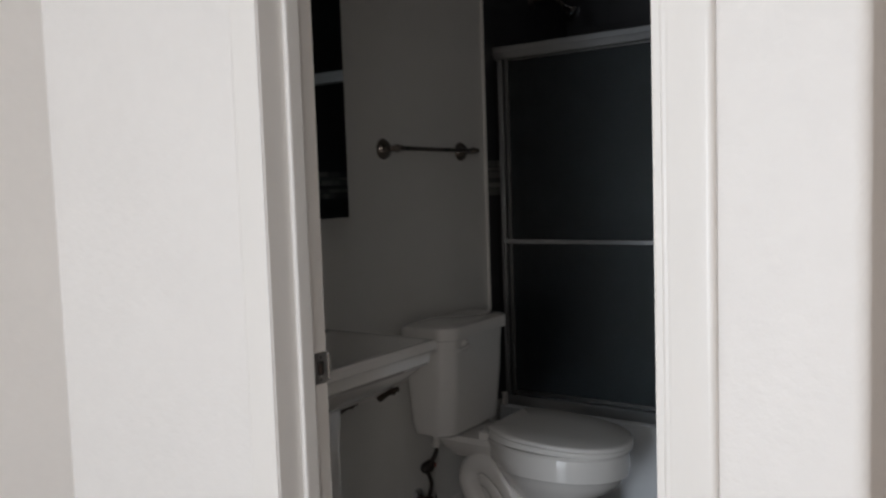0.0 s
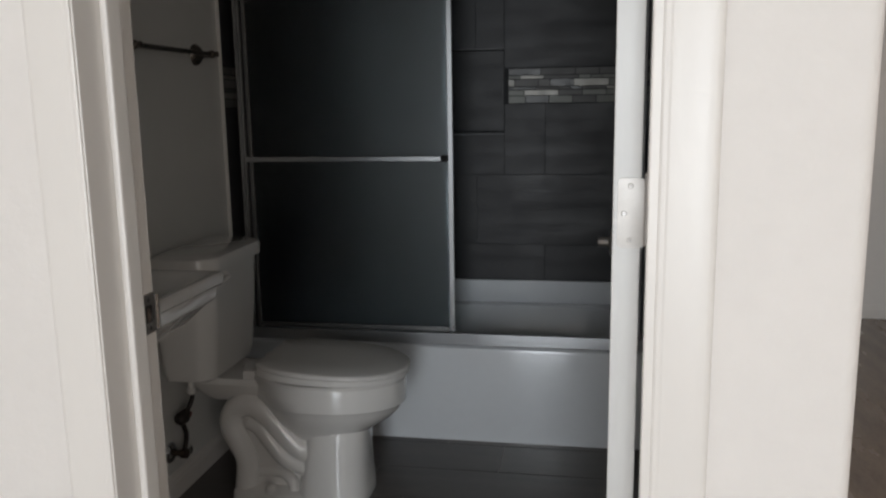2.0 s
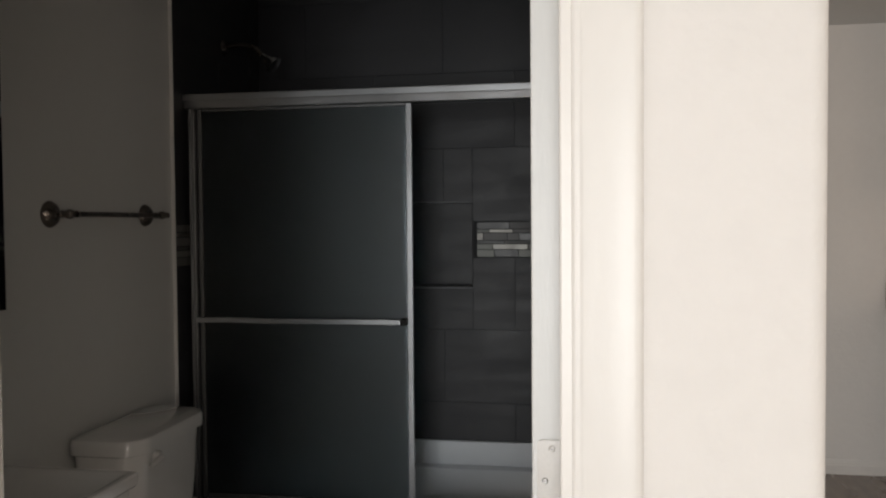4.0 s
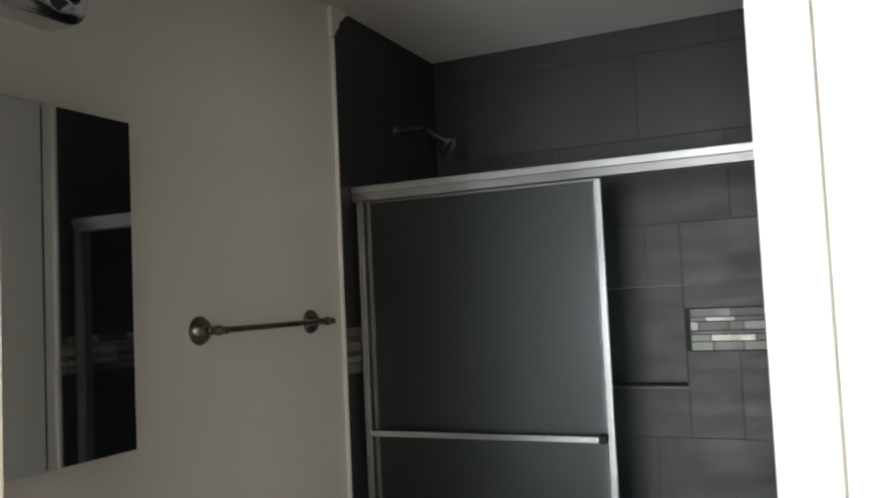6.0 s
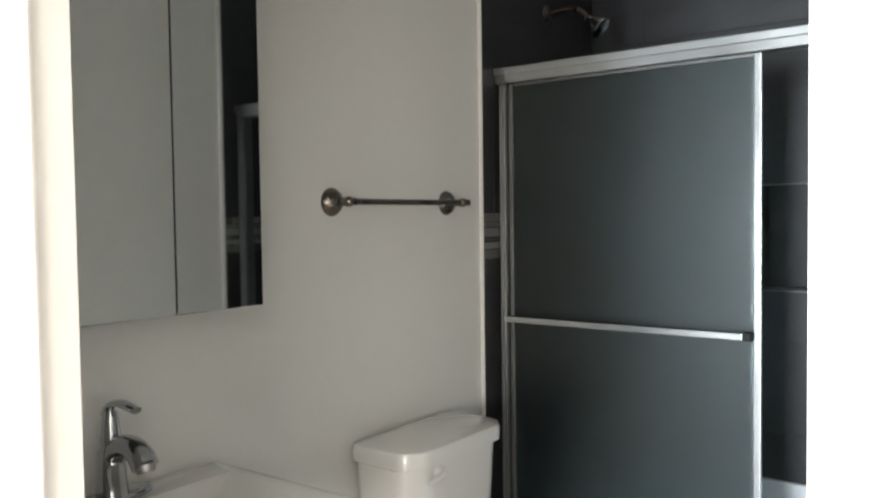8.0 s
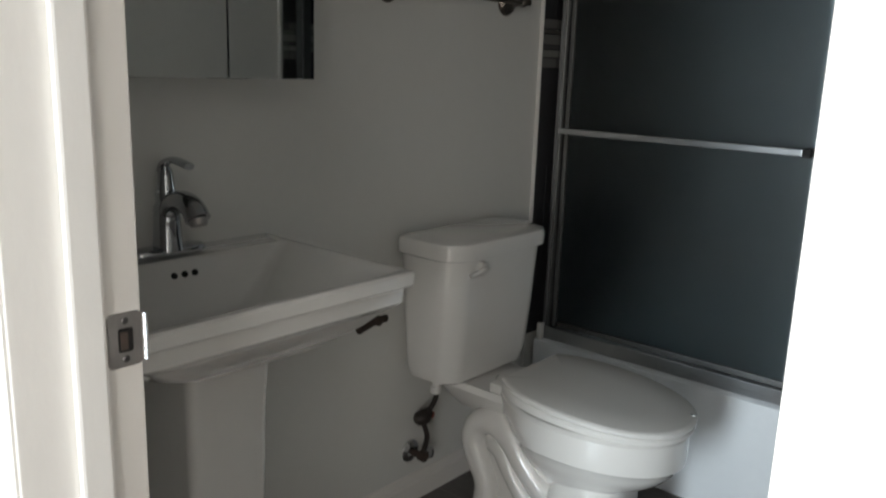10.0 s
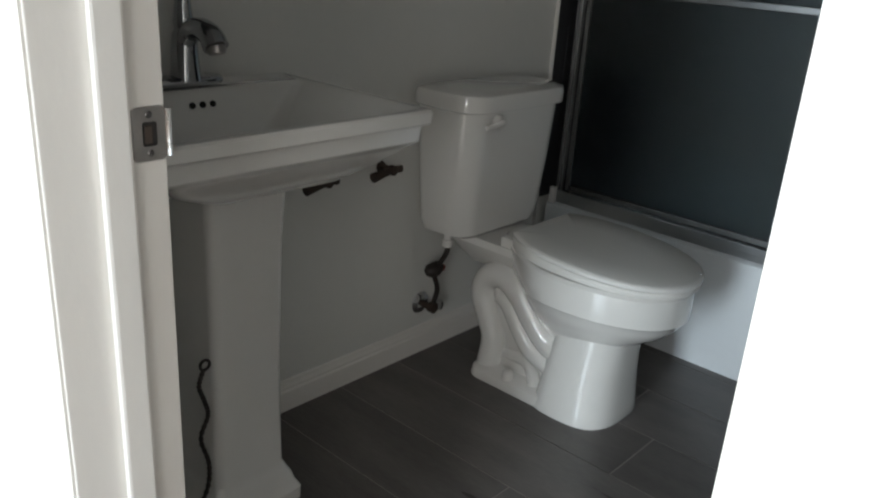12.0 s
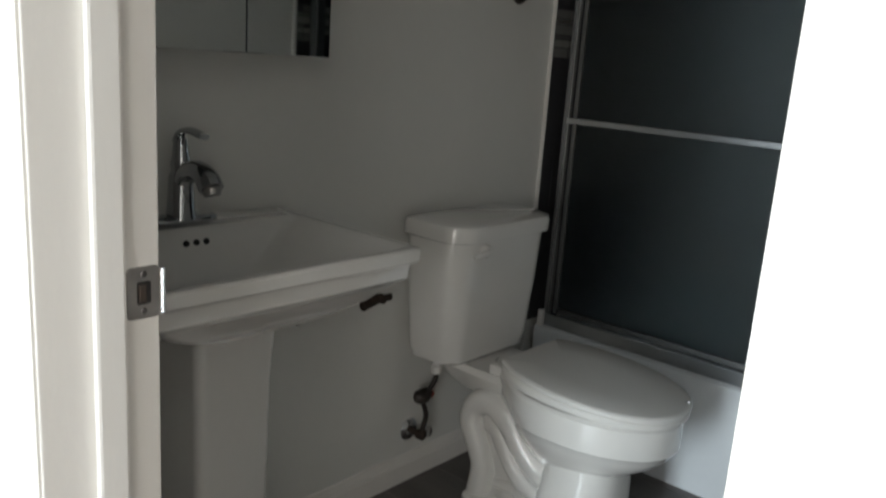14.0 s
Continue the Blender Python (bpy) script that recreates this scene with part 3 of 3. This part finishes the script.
rings = [ped_ring(0.06, 0.308, 0.101, 0.0, 0.012), ped_ring(0.06, 0.308, 0.101, 0.028, 0.012), ped_ring(0.063, 0.302, 0.096, 0.038, 0.012), ped_ring(0.066, 0.297, 0.092, 0.046, 0.012), ped_ring(0.068, 0.292, 0.088, 0.064, 0.014),
         ped_ring(0.070, 0.284, 0.081, 0.078, 0.016), ped_ring(0.075, 0.278, 0.076, 0.092, 0.018), ped_ring(0.080, 0.275, 0.074, 0.3, 0.02), ped_ring(0.085, 0.280, 0.078, 0.60, 0.02), ped_ring(0.085, 0.286, 0.083, 0.715, 0.02)]
smooth(part("pedestal", loft(bm, rings), CERAMIC, sink), 28)

# ---- faucet ----
faucet = thing("faucet", "single-lever chrome faucet standing on the sink", "faucet", XW + 0.062, 1.592, 0.872)
smooth(part("deck_plate", loft(bmesh.new(), [oval(0, 0, 0.026, 0.026, 0.078, 0.0, 2.6, 32), oval(0, 0, 0.027, 0.027, 0.079, 0.006, 2.6, 32), oval(0, 0, 0.025, 0.025, 0.077, 0.011, 2.6, 32), oval(0, 0, 0.019, 0.019, 0.070, 0.015, 2.6, 32)]), FAUCET_CHROME, faucet))
body = [oval(0, 0, 0.029, 0.028, 0.028, 0.008, 2.6, 24), oval(0, 0, 0.026, 0.026, 0.026, 0.03, 2.4, 24), oval(0.0, 0, 0.025, 0.024, 0.025, 0.065, 2.1, 24), oval(0.002, 0, 0.025, 0.024, 0.024, 0.092, 2, 24), oval(0.002, 0, 0.018, 0.018, 0.018, 0.106, 2, 24)]
smooth(part("faucet_body", loft(bmesh.new(), body), FAUCET_CHROME, faucet))
spout = curve_points([(0.006, 0, 0.078), (0.030, 0, 0.104), (0.062, 0, 0.110), (0.092, 0, 0.100), (0.108, 0, 0.082)], 5)
smooth(part("spout", tube(spout, [(0.0215 + 0.00015 * i, 0.0175 + 0.00022 * i) for i in range(len(spout))]), FAUCET_CHROME, faucet))
smooth(part("aerator", turned(lathe([(0.017, 0), (0.0175, 0.008), (0.0150, 0.014), (0.0001, 0.014)], 18), pose(0.106, 0, 0.084, 0, 160, 0)), STEEL, faucet))
smooth(part("lever_stem", lathe([(0.019, 0.104), (0.020, 0.116), (0.0175, 0.128), (0.015, 0.150), (0.0135, 0.162), (0.008, 0.170)], 20), FAUCET_CHROME, faucet))
lever = curve_points([(-0.014, 0, 0.158), (0.004, 0, 0.176), (0.036, 0, 0.184), (0.084, 0, 0.177)], 5)
smooth(part("lever", tube(lever, [(0.010 + 0.0035 * math.sin(i / len(lever) * 3.1), 0.0065) for i in range(len(lever))]), FAUCET_CHROME, faucet))

# ---- toilet ----
toilet = thing("toilet", "white two-piece ceramic toilet with its lid closed", "toilet", XW, 2.505, 0)
def egg(cx, front, back, half, z, neck):
    """A bowl ring that narrows to a neck at its back."""
    ring = []
    for x, y, _ in oval(cx, 0, front, back, half, z, 2.15):
        u = max(0.0, (cx - x) / back)
        lift = 0.016 * max(0.0, min(1.0, (z - 0.28) / 0.05)) * (0.755 - x) / 0.475
        ring.append((x, y * (1 - (1 - neck) * u * u * (3 - 2 * u)), z + lift))
    return ring


bm = bmesh.new()
rings = [egg(0.46, 0.08, 0.15, 0.065, 0.150, 0.7), egg(0.46, 0.12, 0.19, 0.090, 0.200, 0.5), egg(0.455, 0.205, 0.21, 0.128, 0.245, 0.42), egg(0.455, 0.255, 0.23, 0.158, 0.280, 0.42), egg(0.455, 0.278, 0.24, 0.175, 0.305, 0.45),
         egg(0.455, 0.285, 0.245, 0.181, 0.318, 0.48), egg(0.455, 0.292, 0.25, 0.188, 0.325, 0.5), egg(0.455, 0.294, 0.25, 0.190, 0.360, 0.58), egg(0.455, 0.292, 0.25, 0.188, 0.397, 0.66), egg(0.455, 0.281, 0.24, 0.180, 0.405, 0.66)]
smooth(part("bowl", loft(bm, rings), CERAMIC, toilet), 35)
bm = bmesh.new()
rings = [oval(0.49, 0, 0.140, 0.100, 0.140, 0.0, 3.0), oval(0.49, 0, 0.142, 0.100, 0.142, 0.006, 3.0), oval(0.49, 0, 0.139, 0.092, 0.138, 0.03, 2.9), oval(0.49, 0, 0.134, 0.078, 0.128, 0.12, 2.8), oval(0.495, 0, 0.130, 0.068, 0.118, 0.20, 2.7), oval(0.50, 0, 0.128, 0.062, 0.110, 0.285, 2.6)]
smooth(part("column", loft(bm, rings), CERAMIC, toilet), 35)
bm = bmesh.new()
rings = [rounded(0.190, 0.50, -0.131, 0.131, 0.0, 0.035), rounded(0.188, 0.50, -0.133, 0.133, 0.006, 0.035), rounded(0.191, 0.50, -0.130, 0.130, 0.027, 0.035), rounded(0.197, 0.50, -0.123, 0.123, 0.033, 0.035), rounded(0.216, 0.50, -0.080, 0.080, 0.042, 0.03), rounded(0.225, 0.50, -0.070, 0.070, 0.10, 0.03), rounded(0.20, 0.50, -0.094, 0.094, 0.27, 0.05), rounded(0.23, 0.50, -0.080, 0.080, 0.30, 0.05)]
smooth(part("foot", loft(bm, rings), CERAMIC, toilet), 35)
for side in (-1, 1):
    trap = curve_points([(0.470, side * 0.070, 0.150), (0.415, side * 0.074, 0.172), (0.365, side * 0.078, 0.222), (0.315, side * 0.080, 0.280), (0.260, side * 0.080, 0.312), (0.207, side * 0.080, 0.296), (0.188, side * 0.080, 0.245), (0.212, side * 0.076, 0.180), (0.232, side * 0.070, 0.115), (0.226, side * 0.074, 0.030)], 6)
    smooth(part("trapway", tube(trap, [0.039] * len(trap), 20), CERAMIC, toilet), 50)
    fold = curve_points([(0.250, side * 0.084, 0.252), (0.290, side * 0.088, 0.236), (0.330, side * 0.090, 0.186), (0.375, side * 0.090, 0.136), (0.440, side * 0.086, 0.110)], 6)
    smooth(part("trapway_fold", tube(fold, [0.022 + 0.006 * min(1.0, i / 8) for i in range(len(fold))], 16), CERAMIC, toilet), 50)
    bulge = curve_points([(0.240, side * 0.060, 0.070), (0.300, side * 0.062, 0.080), (0.352, side * 0.070, 0.082), (0.388, side * 0.086, 0.060), (0.396, side * 0.088, 0.030)], 5)
    smooth(part("trap_outlet", tube(bulge, 0.019, 14), CERAMIC, toilet), 50)
    smooth(part("bolt_cap", turned(lathe([(0.017, 0), (0.0175, 0.014), (0.015, 0.023), (0.008, 0.028), (0.0001, 0.0285)], 18), pose(0.322, side * 0.111, 0.030)), PLASTIC, toilet))
bm = bmesh.new()
rings = [rounded(0.10, 0.34, -0.070, 0.070, 0.320, 0.04), rounded(0.06, 0.35, -0.095, 0.095, 0.352, 0.05), rounded(0.04, 0.36, -0.112, 0.112, 0.385, 0.05), rounded(0.044, 0.36, -0.108, 0.108, 0.404, 0.05)]
smooth(part("tank_shelf", loft(bm, rings), CERAMIC, toilet), 35)


def chamfered(x0, x1, half, z, cut, r=0.024):
    """A tank ring: its two front corners are cut off."""
    pts = [(x0, -half), (x1 - cut, -half), (x1, -half + cut * 1.15), (x1, half - cut * 1.15), (x1 - cut, half), (x0, half)]
    ring = []
    n = len(pts)
    for i, p in enumerate(pts):
        a, b, c = Vector(pts[i - 1]), Vector(p), Vector(pts[(i + 1) % n])
        u, v = (a - b).normalized(), (c - b).normalized()
        for k in range(5):
            t = k / 4
            q = (1 - t) ** 2 * (b + u * r) + 2 * t * (1 - t) * b + t * t * (b + v * r)
            ring.append((q.x, q.y, z))
    return ring


def shifted(bm):
    return turned(bm, pose(0, -0.013, 0))


bm = bmesh.new()
rings = [chamfered(0.040, 0.165, 0.152, 0.406, 0.030), chamfered(0.032, 0.178, 0.182, 0.420, 0.034), chamfered(0.028, 0.184, 0.192, 0.45, 0.036), chamfered(0.020, 0.198, 0.199, 0.60, 0.038), chamfered(0.016, 0.206, 0.207, 0.760, 0.040)]
smooth(part("tank", shifted(loft(bm, rings)), CERAMIC, toilet), 28)
bm = bmesh.new()
rings = [chamfered(0.012, 0.213, 0.211, 0.761, 0.040), chamfered(0.008, 0.221, 0.217, 0.765, 0.042), chamfered(0.008, 0.222, 0.218, 0.795, 0.042), chamfered(0.011, 0.218, 0.214, 0.806, 0.041), chamfered(0.03, 0.198, 0.192, 0.814, 0.036)]
smooth(part("tank_lid", shifted(loft(bm, rings)), CERAMIC, toilet), 28)
lever_part = smooth(part("flush_lever", tube([(0.226, -0.180, 0.730), (0.228, -0.150, 0.734), (0.224, -0.116, 0.737)], [0.006, 0.008, 0.009], 12), PLASTIC, toilet))
smooth(part("lever_boss", turned(lathe([(0.018, 0), (0.018, 0.014), (0.015, 0.020), (0.0001, 0.022)], 20), pose(0.202, -0.115, 0.737, 0, 90, 0)), PLASTIC, lever_part))


def seat_ring(grow, z, tilt):
    """A seat ring: egg-shaped, cut straight at the hinges and rising towards them."""
    ring = []
    for x, y, _ in oval(0.49, 0, 0.266 + grow, 0.250 + grow, 0.186 + grow, 0, 2.2, 128):
        x = max(x, 0.300 - grow * 0.3)
        ring.append((x, y + 0.006, z + tilt * (0.755 - x) / 0.475))
    return ring


smooth(part("seat", loft(bmesh.new(), [seat_ring(-0.008, 0.407, 0.016), seat_ring(-0.001, 0.410, 0.016), seat_ring(0.0, 0.417, 0.024), seat_ring(-0.004, 0.422, 0.027)]), PLASTIC, toilet), 35)
smooth(part("lid", loft(bmesh.new(), [seat_ring(-0.006, 0.4235, 0.028), seat_ring(0.001, 0.4255, 0.028), seat_ring(0.002, 0.434, 0.028), seat_ring(-0.001, 0.4375, 0.028), seat_ring(-0.008, 0.4395, 0.028), seat_ring(-0.10, 0.4415, 0.026)]), PLASTIC, toilet), 35)
part("lid_bumper", boxed(0.728, 0.741, 0.062, 0.070, 0.402, 0.442, bevel=0.002), CHROME, toilet, "bright bumper at the lid edge")
for dy in (-0.090, 0.090):
    part("seat_hinge", boxed(0.246, 0.286, dy - 0.015, dy + 0.015, 0.403, 0.431, bevel=0.005), PLASTIC, toilet)

# ---- water supplies ----
valve = thing("supply_valve", "tarnished toilet supply valve with a dark hose on the wall", "valve", XW, 2.362, 0.160)
smooth(part("escutcheon", turned(lathe([(0.034, 0), (0.034, 0.003), (0.026, 0.011), (0.012, 0.014)]), pose(0, 0, 0, 0, 90, 0)), CHROME, valve))
smooth(part("valve_body", turned(lathe([(0.010, 0.0), (0.010, 0.03), (0.015, 0.032), (0.015, 0.052), (0.009, 0.056)], 16), pose(0.008, 0, 0, 0, 90, 0)), RUST, valve))
smooth(part("valve_handle", loft(bmesh.new(), [oval(0.048, 0.030, 0.010, 0.010, 0.016, -0.012, 2, 20), oval(0.048, 0.030, 0.012, 0.012, 0.018, 0.0, 2, 20), oval(0.048, 0.030, 0.010, 0.010, 0.016, 0.012, 2, 20)]), CHROME, valve))
hose = curve_points([(0.050, 0.004, 0.012), (0.056, 0.010, 0.060), (0.054, -0.004, 0.105), (0.060, -0.008, 0.130), (0.076, 0.000, 0.158), (0.086, 0.008, 0.190), (0.086, 0.007, 0.225)], 6)
smooth(part("hose", tube(hose, 0.0075), CABLE, valve))
smooth(part("coupling", tube([(0.056, -0.040, 0.124), (0.058, -0.030, 0.126), (0.060, -0.008, 0.128), (0.062, 0.012, 0.138)], [0.011, 0.020, 0.022, 0.014]), CABLE, valve, "dark coupling"))
part("nut", turned(lathe([(0.009, 0), (0.009, 0.012)], 6), pose(0.066, 0.014, 0.125, 20, 30, 0)), RED, valve, "faded red plastic nut")
part("tank_nut", turned(lathe([(0.012, 0), (0.015, 0.004), (0.015, 0.022), (0.011, 0.024), (0.011, 0.050)], 12), pose(0.086, 0.007, 0.200)), PLASTIC, valve, "white plastic nut")

for k, (y, z) in enumerate(((1.965, 0.606), (2.180, 0.602))):
    stop = thing("shutoff_valve", "rusted shut-off valve stub on the wall under the sink", "valve", XW, y, z, "shut-off valves under the sink")
    smooth(part("stub", turned(lathe([(0.016, 0), (0.015, 0.003), (0.009, 0.006), (0.009, 0.034), (0.013, 0.036), (0.013, 0.052), (0.008, 0.055)], 14), pose(0, 0, 0, 0, 90, 0)), RUST, stop))
    smooth(part("outlet", tube([(0.042, 0.008, 0.002), (0.040, -0.020, -0.004), (0.038, -0.062, -0.012)], [0.010, 0.010, 0.013]), RUST, stop))
    smooth(part("valve_handle", loft(bmesh.new(), [oval(0.044, 0.024, 0.006, 0.006, 0.012, -0.008, 2, 14), oval(0.044, 0.024, 0.008, 0.008, 0.014, 0.0, 2, 14), oval(0.044, 0.024, 0.006, 0.006, 0.012, 0.008, 2, 14)]), RUST, stop))

chain = thing("bead_chain", "dark wavy bead chain with a ring leaning on the pedestal", "chain", -1.372, 1.466, 0)
path = curve_points([(0, -0.036, 0.010), (0, -0.034, 0.09), (0, -0.012, 0.147), (0, -0.009, 0.199), (0, -0.023, 0.258), (0, -0.006, 0.302), (0, -0.012, 0.335), (0, -0.022, 0.370), (0, -0.012, 0.400)], 8)
smooth(part("strand", tube(path, [0.0035 if i % 2 else 0.0052 for i in range(len(path))], 8), CABLE, chain))
ring_pts = [(0, -0.008 + 0.010 * math.cos(a / 12 * 2 * math.pi), 0.410 + 0.010 * math.sin(a / 12 * 2 * math.pi)) for a in range(13)]
smooth(part("ring", tube(ring_pts, 0.003, 8), CABLE, chain))

# ---- kitchen seen past the corner ----
base = thing("base_cabinet", "white base cabinet with a plain painted side", "cabinet", 1.37, 3.6, 0)
part("body", boxed(0.0, 0.60, 0.0, 1.357, 0.0, 0.911, bevel=0.003), CABINET, base)
part("toe_board", boxed(-0.012, -0.0005, 0.0, 1.340, 0.001, 0.10, bevel=0.004), CABINET, base)
top = thing("worktop", "brown wooden worktop on the white cabinets", "worktop", 1.37, 3.6, 0.912)
part("board", boxed(-0.035, 0.62, -0.02, 1.355, 0.0, 0.040, bevel=0.004), COUNTER, top)
part("upstand", boxed(-0.035, 0.62, 1.325, 1.3555, 0.0405, 0.145, bevel=0.002), COUNTER, top)
upper = thing("wall_cabinet", "white wall cabinet hung over the tiled splashback", "cabinet", 1.37, 4.62, 1.50)
part("body", boxed(0.02, 1.2, 0.0, 0.336, 0.0, 0.90, bevel=0.003), CABINET, upper)
part("door", boxed(0.025, 0.42, -0.020, -0.001, 0.004, 0.896, bevel=0.003), CABINET, upper)

# ---- tiles, planks and other pieces ----
wall_north = bpy.data.objects["wall_north"]
wall_west = bpy.data.objects["wall_west"]
wall_east = bpy.data.objects["wall_east"]
rng = random.Random(4)
n0, n1, n2, n3 = NICHE
for args in ((n0 + 0.004, n1 - 0.004, YB + 0.078, YB + 0.0875, n2 + 0.006, n3 - 0.004), (n0 + 0.0005, n0 + 0.0035, TILE_Y + 0.001, YB + 0.077, n2 + 0.006, n3 - 0.004), (n1 - 0.0035, n1 - 0.0005, TILE_Y + 0.001, YB + 0.077, n2 + 0.006, n3 - 0.004), (n0 + 0.0005, n1 - 0.0005, TILE_Y + 0.001, YB + 0.077, n3 - 0.0035, n3 - 0.0005), (n0 + 0.0005, n1 - 0.0005, TILE_Y - 0.003, YB + 0.077, n2 + 0.0005, n2 + 0.005)):
    part("niche_tile", boxed(*args, bevel=0.0008, segments=1), TILE, wall_north)
part("tile_backing_west", boxed(XW + 0.0005, XW + 0.0110, YS + 0.006, YB, 0.39, H - 0.002), GROUT, wall_west)
part("tile_backing_east", boxed(XE - 0.0110, XE - 0.0005, YS + 0.006, YB, 0.39, H - 0.002), GROUT, wall_east)
tiled_wall(wall_north, XE - XW - 0.024, lambda u, z: pose(XW + 0.012 + u, TILE_Y + 0.009, z), (0.514, 0.214), (NICHE[0] - XW - 0.012, NICHE[1] - XW - 0.012, NICHE[2], NICHE[3]))
tiled_wall(wall_west, YB - YS - 0.014, lambda u, z: pose(XW + 0.003, YS + 0.006 + u, z, 0, 0, 90), (0.36, 0.06))
tiled_wall(wall_east, YB - YS - 0.014, lambda u, z: pose(XE - 0.003, YB - 0.008 - u, z, 0, 0, -90), (0.36, 0.06))
mosaic_band(wall_north, XE - XW - 0.024, lambda u, z: pose(XW + 0.012 + u, TILE_Y + 0.0085, z), rng, (NICHE[0] - XW - 0.012, NICHE[1] - XW + 0.006))
mosaic_band(wall_west, YB - YS - 0.014, lambda u, z: pose(XW + 0.0035, YS + 0.006 + u, z, 0, 0, 90), rng)
mosaic_band(wall_east, YB - YS - 0.014, lambda u, z: pose(XE - 0.0035, YB - 0.008 - u, z, 0, 0, -90), rng)
smear = [(YS - 0.010, H - 0.001), (YS + 0.094, H - 0.001), (YS + 0.080, 2.424), (YS + 0.069, 2.421), (YS + 0.060, 2.407), (YS + 0.043, 2.399), (YS + 0.034, 2.385), (YS + 0.032, 2.372), (YS + 0.014, 2.359), (YS + 0.010, 2.346), (YS - 0.002, 2.336), (YS - 0.010, 2.340)]
part("plaster_patch", loft(bmesh.new(), [[(x, y, z) for y, z in smear] for x in (XW + 0.0005, XW + 0.0150)]), WALL_BATH, wall_west, "painted filler over the tile corner")
bm = boxed(XW + 0.0005, XW + 0.0125, YS, YS + 0.0055, 0.086, 2.334, bevel=0.001)
part("edge_trim", bm, PLASTIC, wall_west, "white edging strip at the tiles")

part("edge_trim", boxed(XE - 0.0145, XE - 0.0005, YS - 0.008, YS + 0.0055, 0.40, H - 0.003, bevel=0.002), PLASTIC, wall_east, "white edging strip at the tiles")
part("niche_edge", boxed(n0 + 0.002, n1 - 0.001, TILE_Y - 0.0025, TILE_Y + 0.004, n3 - 0.0032, n3 + 0.0012, bevel=0.0006, segments=1), EDGE, wall_north, "pale metal strip over the niche")
part("niche_edge", boxed(n0 + 0.002, n1 + 0.001, TILE_Y - 0.0050, TILE_Y + 0.004, n2 - 0.0040, n2 + 0.0003, bevel=0.0006, segments=1), EDGE, wall_north, "pale metal strip under the niche")

PW = 0.2165
row = 0
y = 2.268 - 5 * PW
while y < YT + 0.02:
    x = XW - 0.6 + (0.0, 0.42, 0.21)[row % 3]
    if abs(y - 2.268) < 0.01:
        x = -0.945 - 1.2
    while x < XE:
        a, b = max(x + 0.0015, XW), min(x + 1.2 - 0.0015, XE)
        c, d = max(y + 0.0015, Y0 + 0.058), min(y + PW - 0.0015, YT + 0.02)
        if b - a > 0.01 and d - c > 0.01:
            piece = part("plank", boxed(a, b, c, d, -0.0016, 0.0, bevel=0.0008, segments=1), PLANK, bpy.data.objects["floor"])
        x += 1.2
    y += PW
    row += 1

part("splashback", boxed(1.34, 2.4, 4.951, 4.9595, 1.06, 1.50), SUBWAY_GROUT, bpy.data.objects["wall_kitchen"])
for r in range(5):
    for c in range(-1, 6):
        x0 = 1.34 + c * 0.152 + (0.076 if r % 2 else 0)
        a, b = max(x0, 1.34), x0 + 0.149
        if b - a > 0.02:
            part("subway_tile", boxed(a, b, 4.944, 4.951, 1.06 + r * 0.079, 1.06 + r * 0.079 + 0.076, bevel=0.0015, segments=1), SUBWAY, bpy.data.objects["wall_kitchen"])
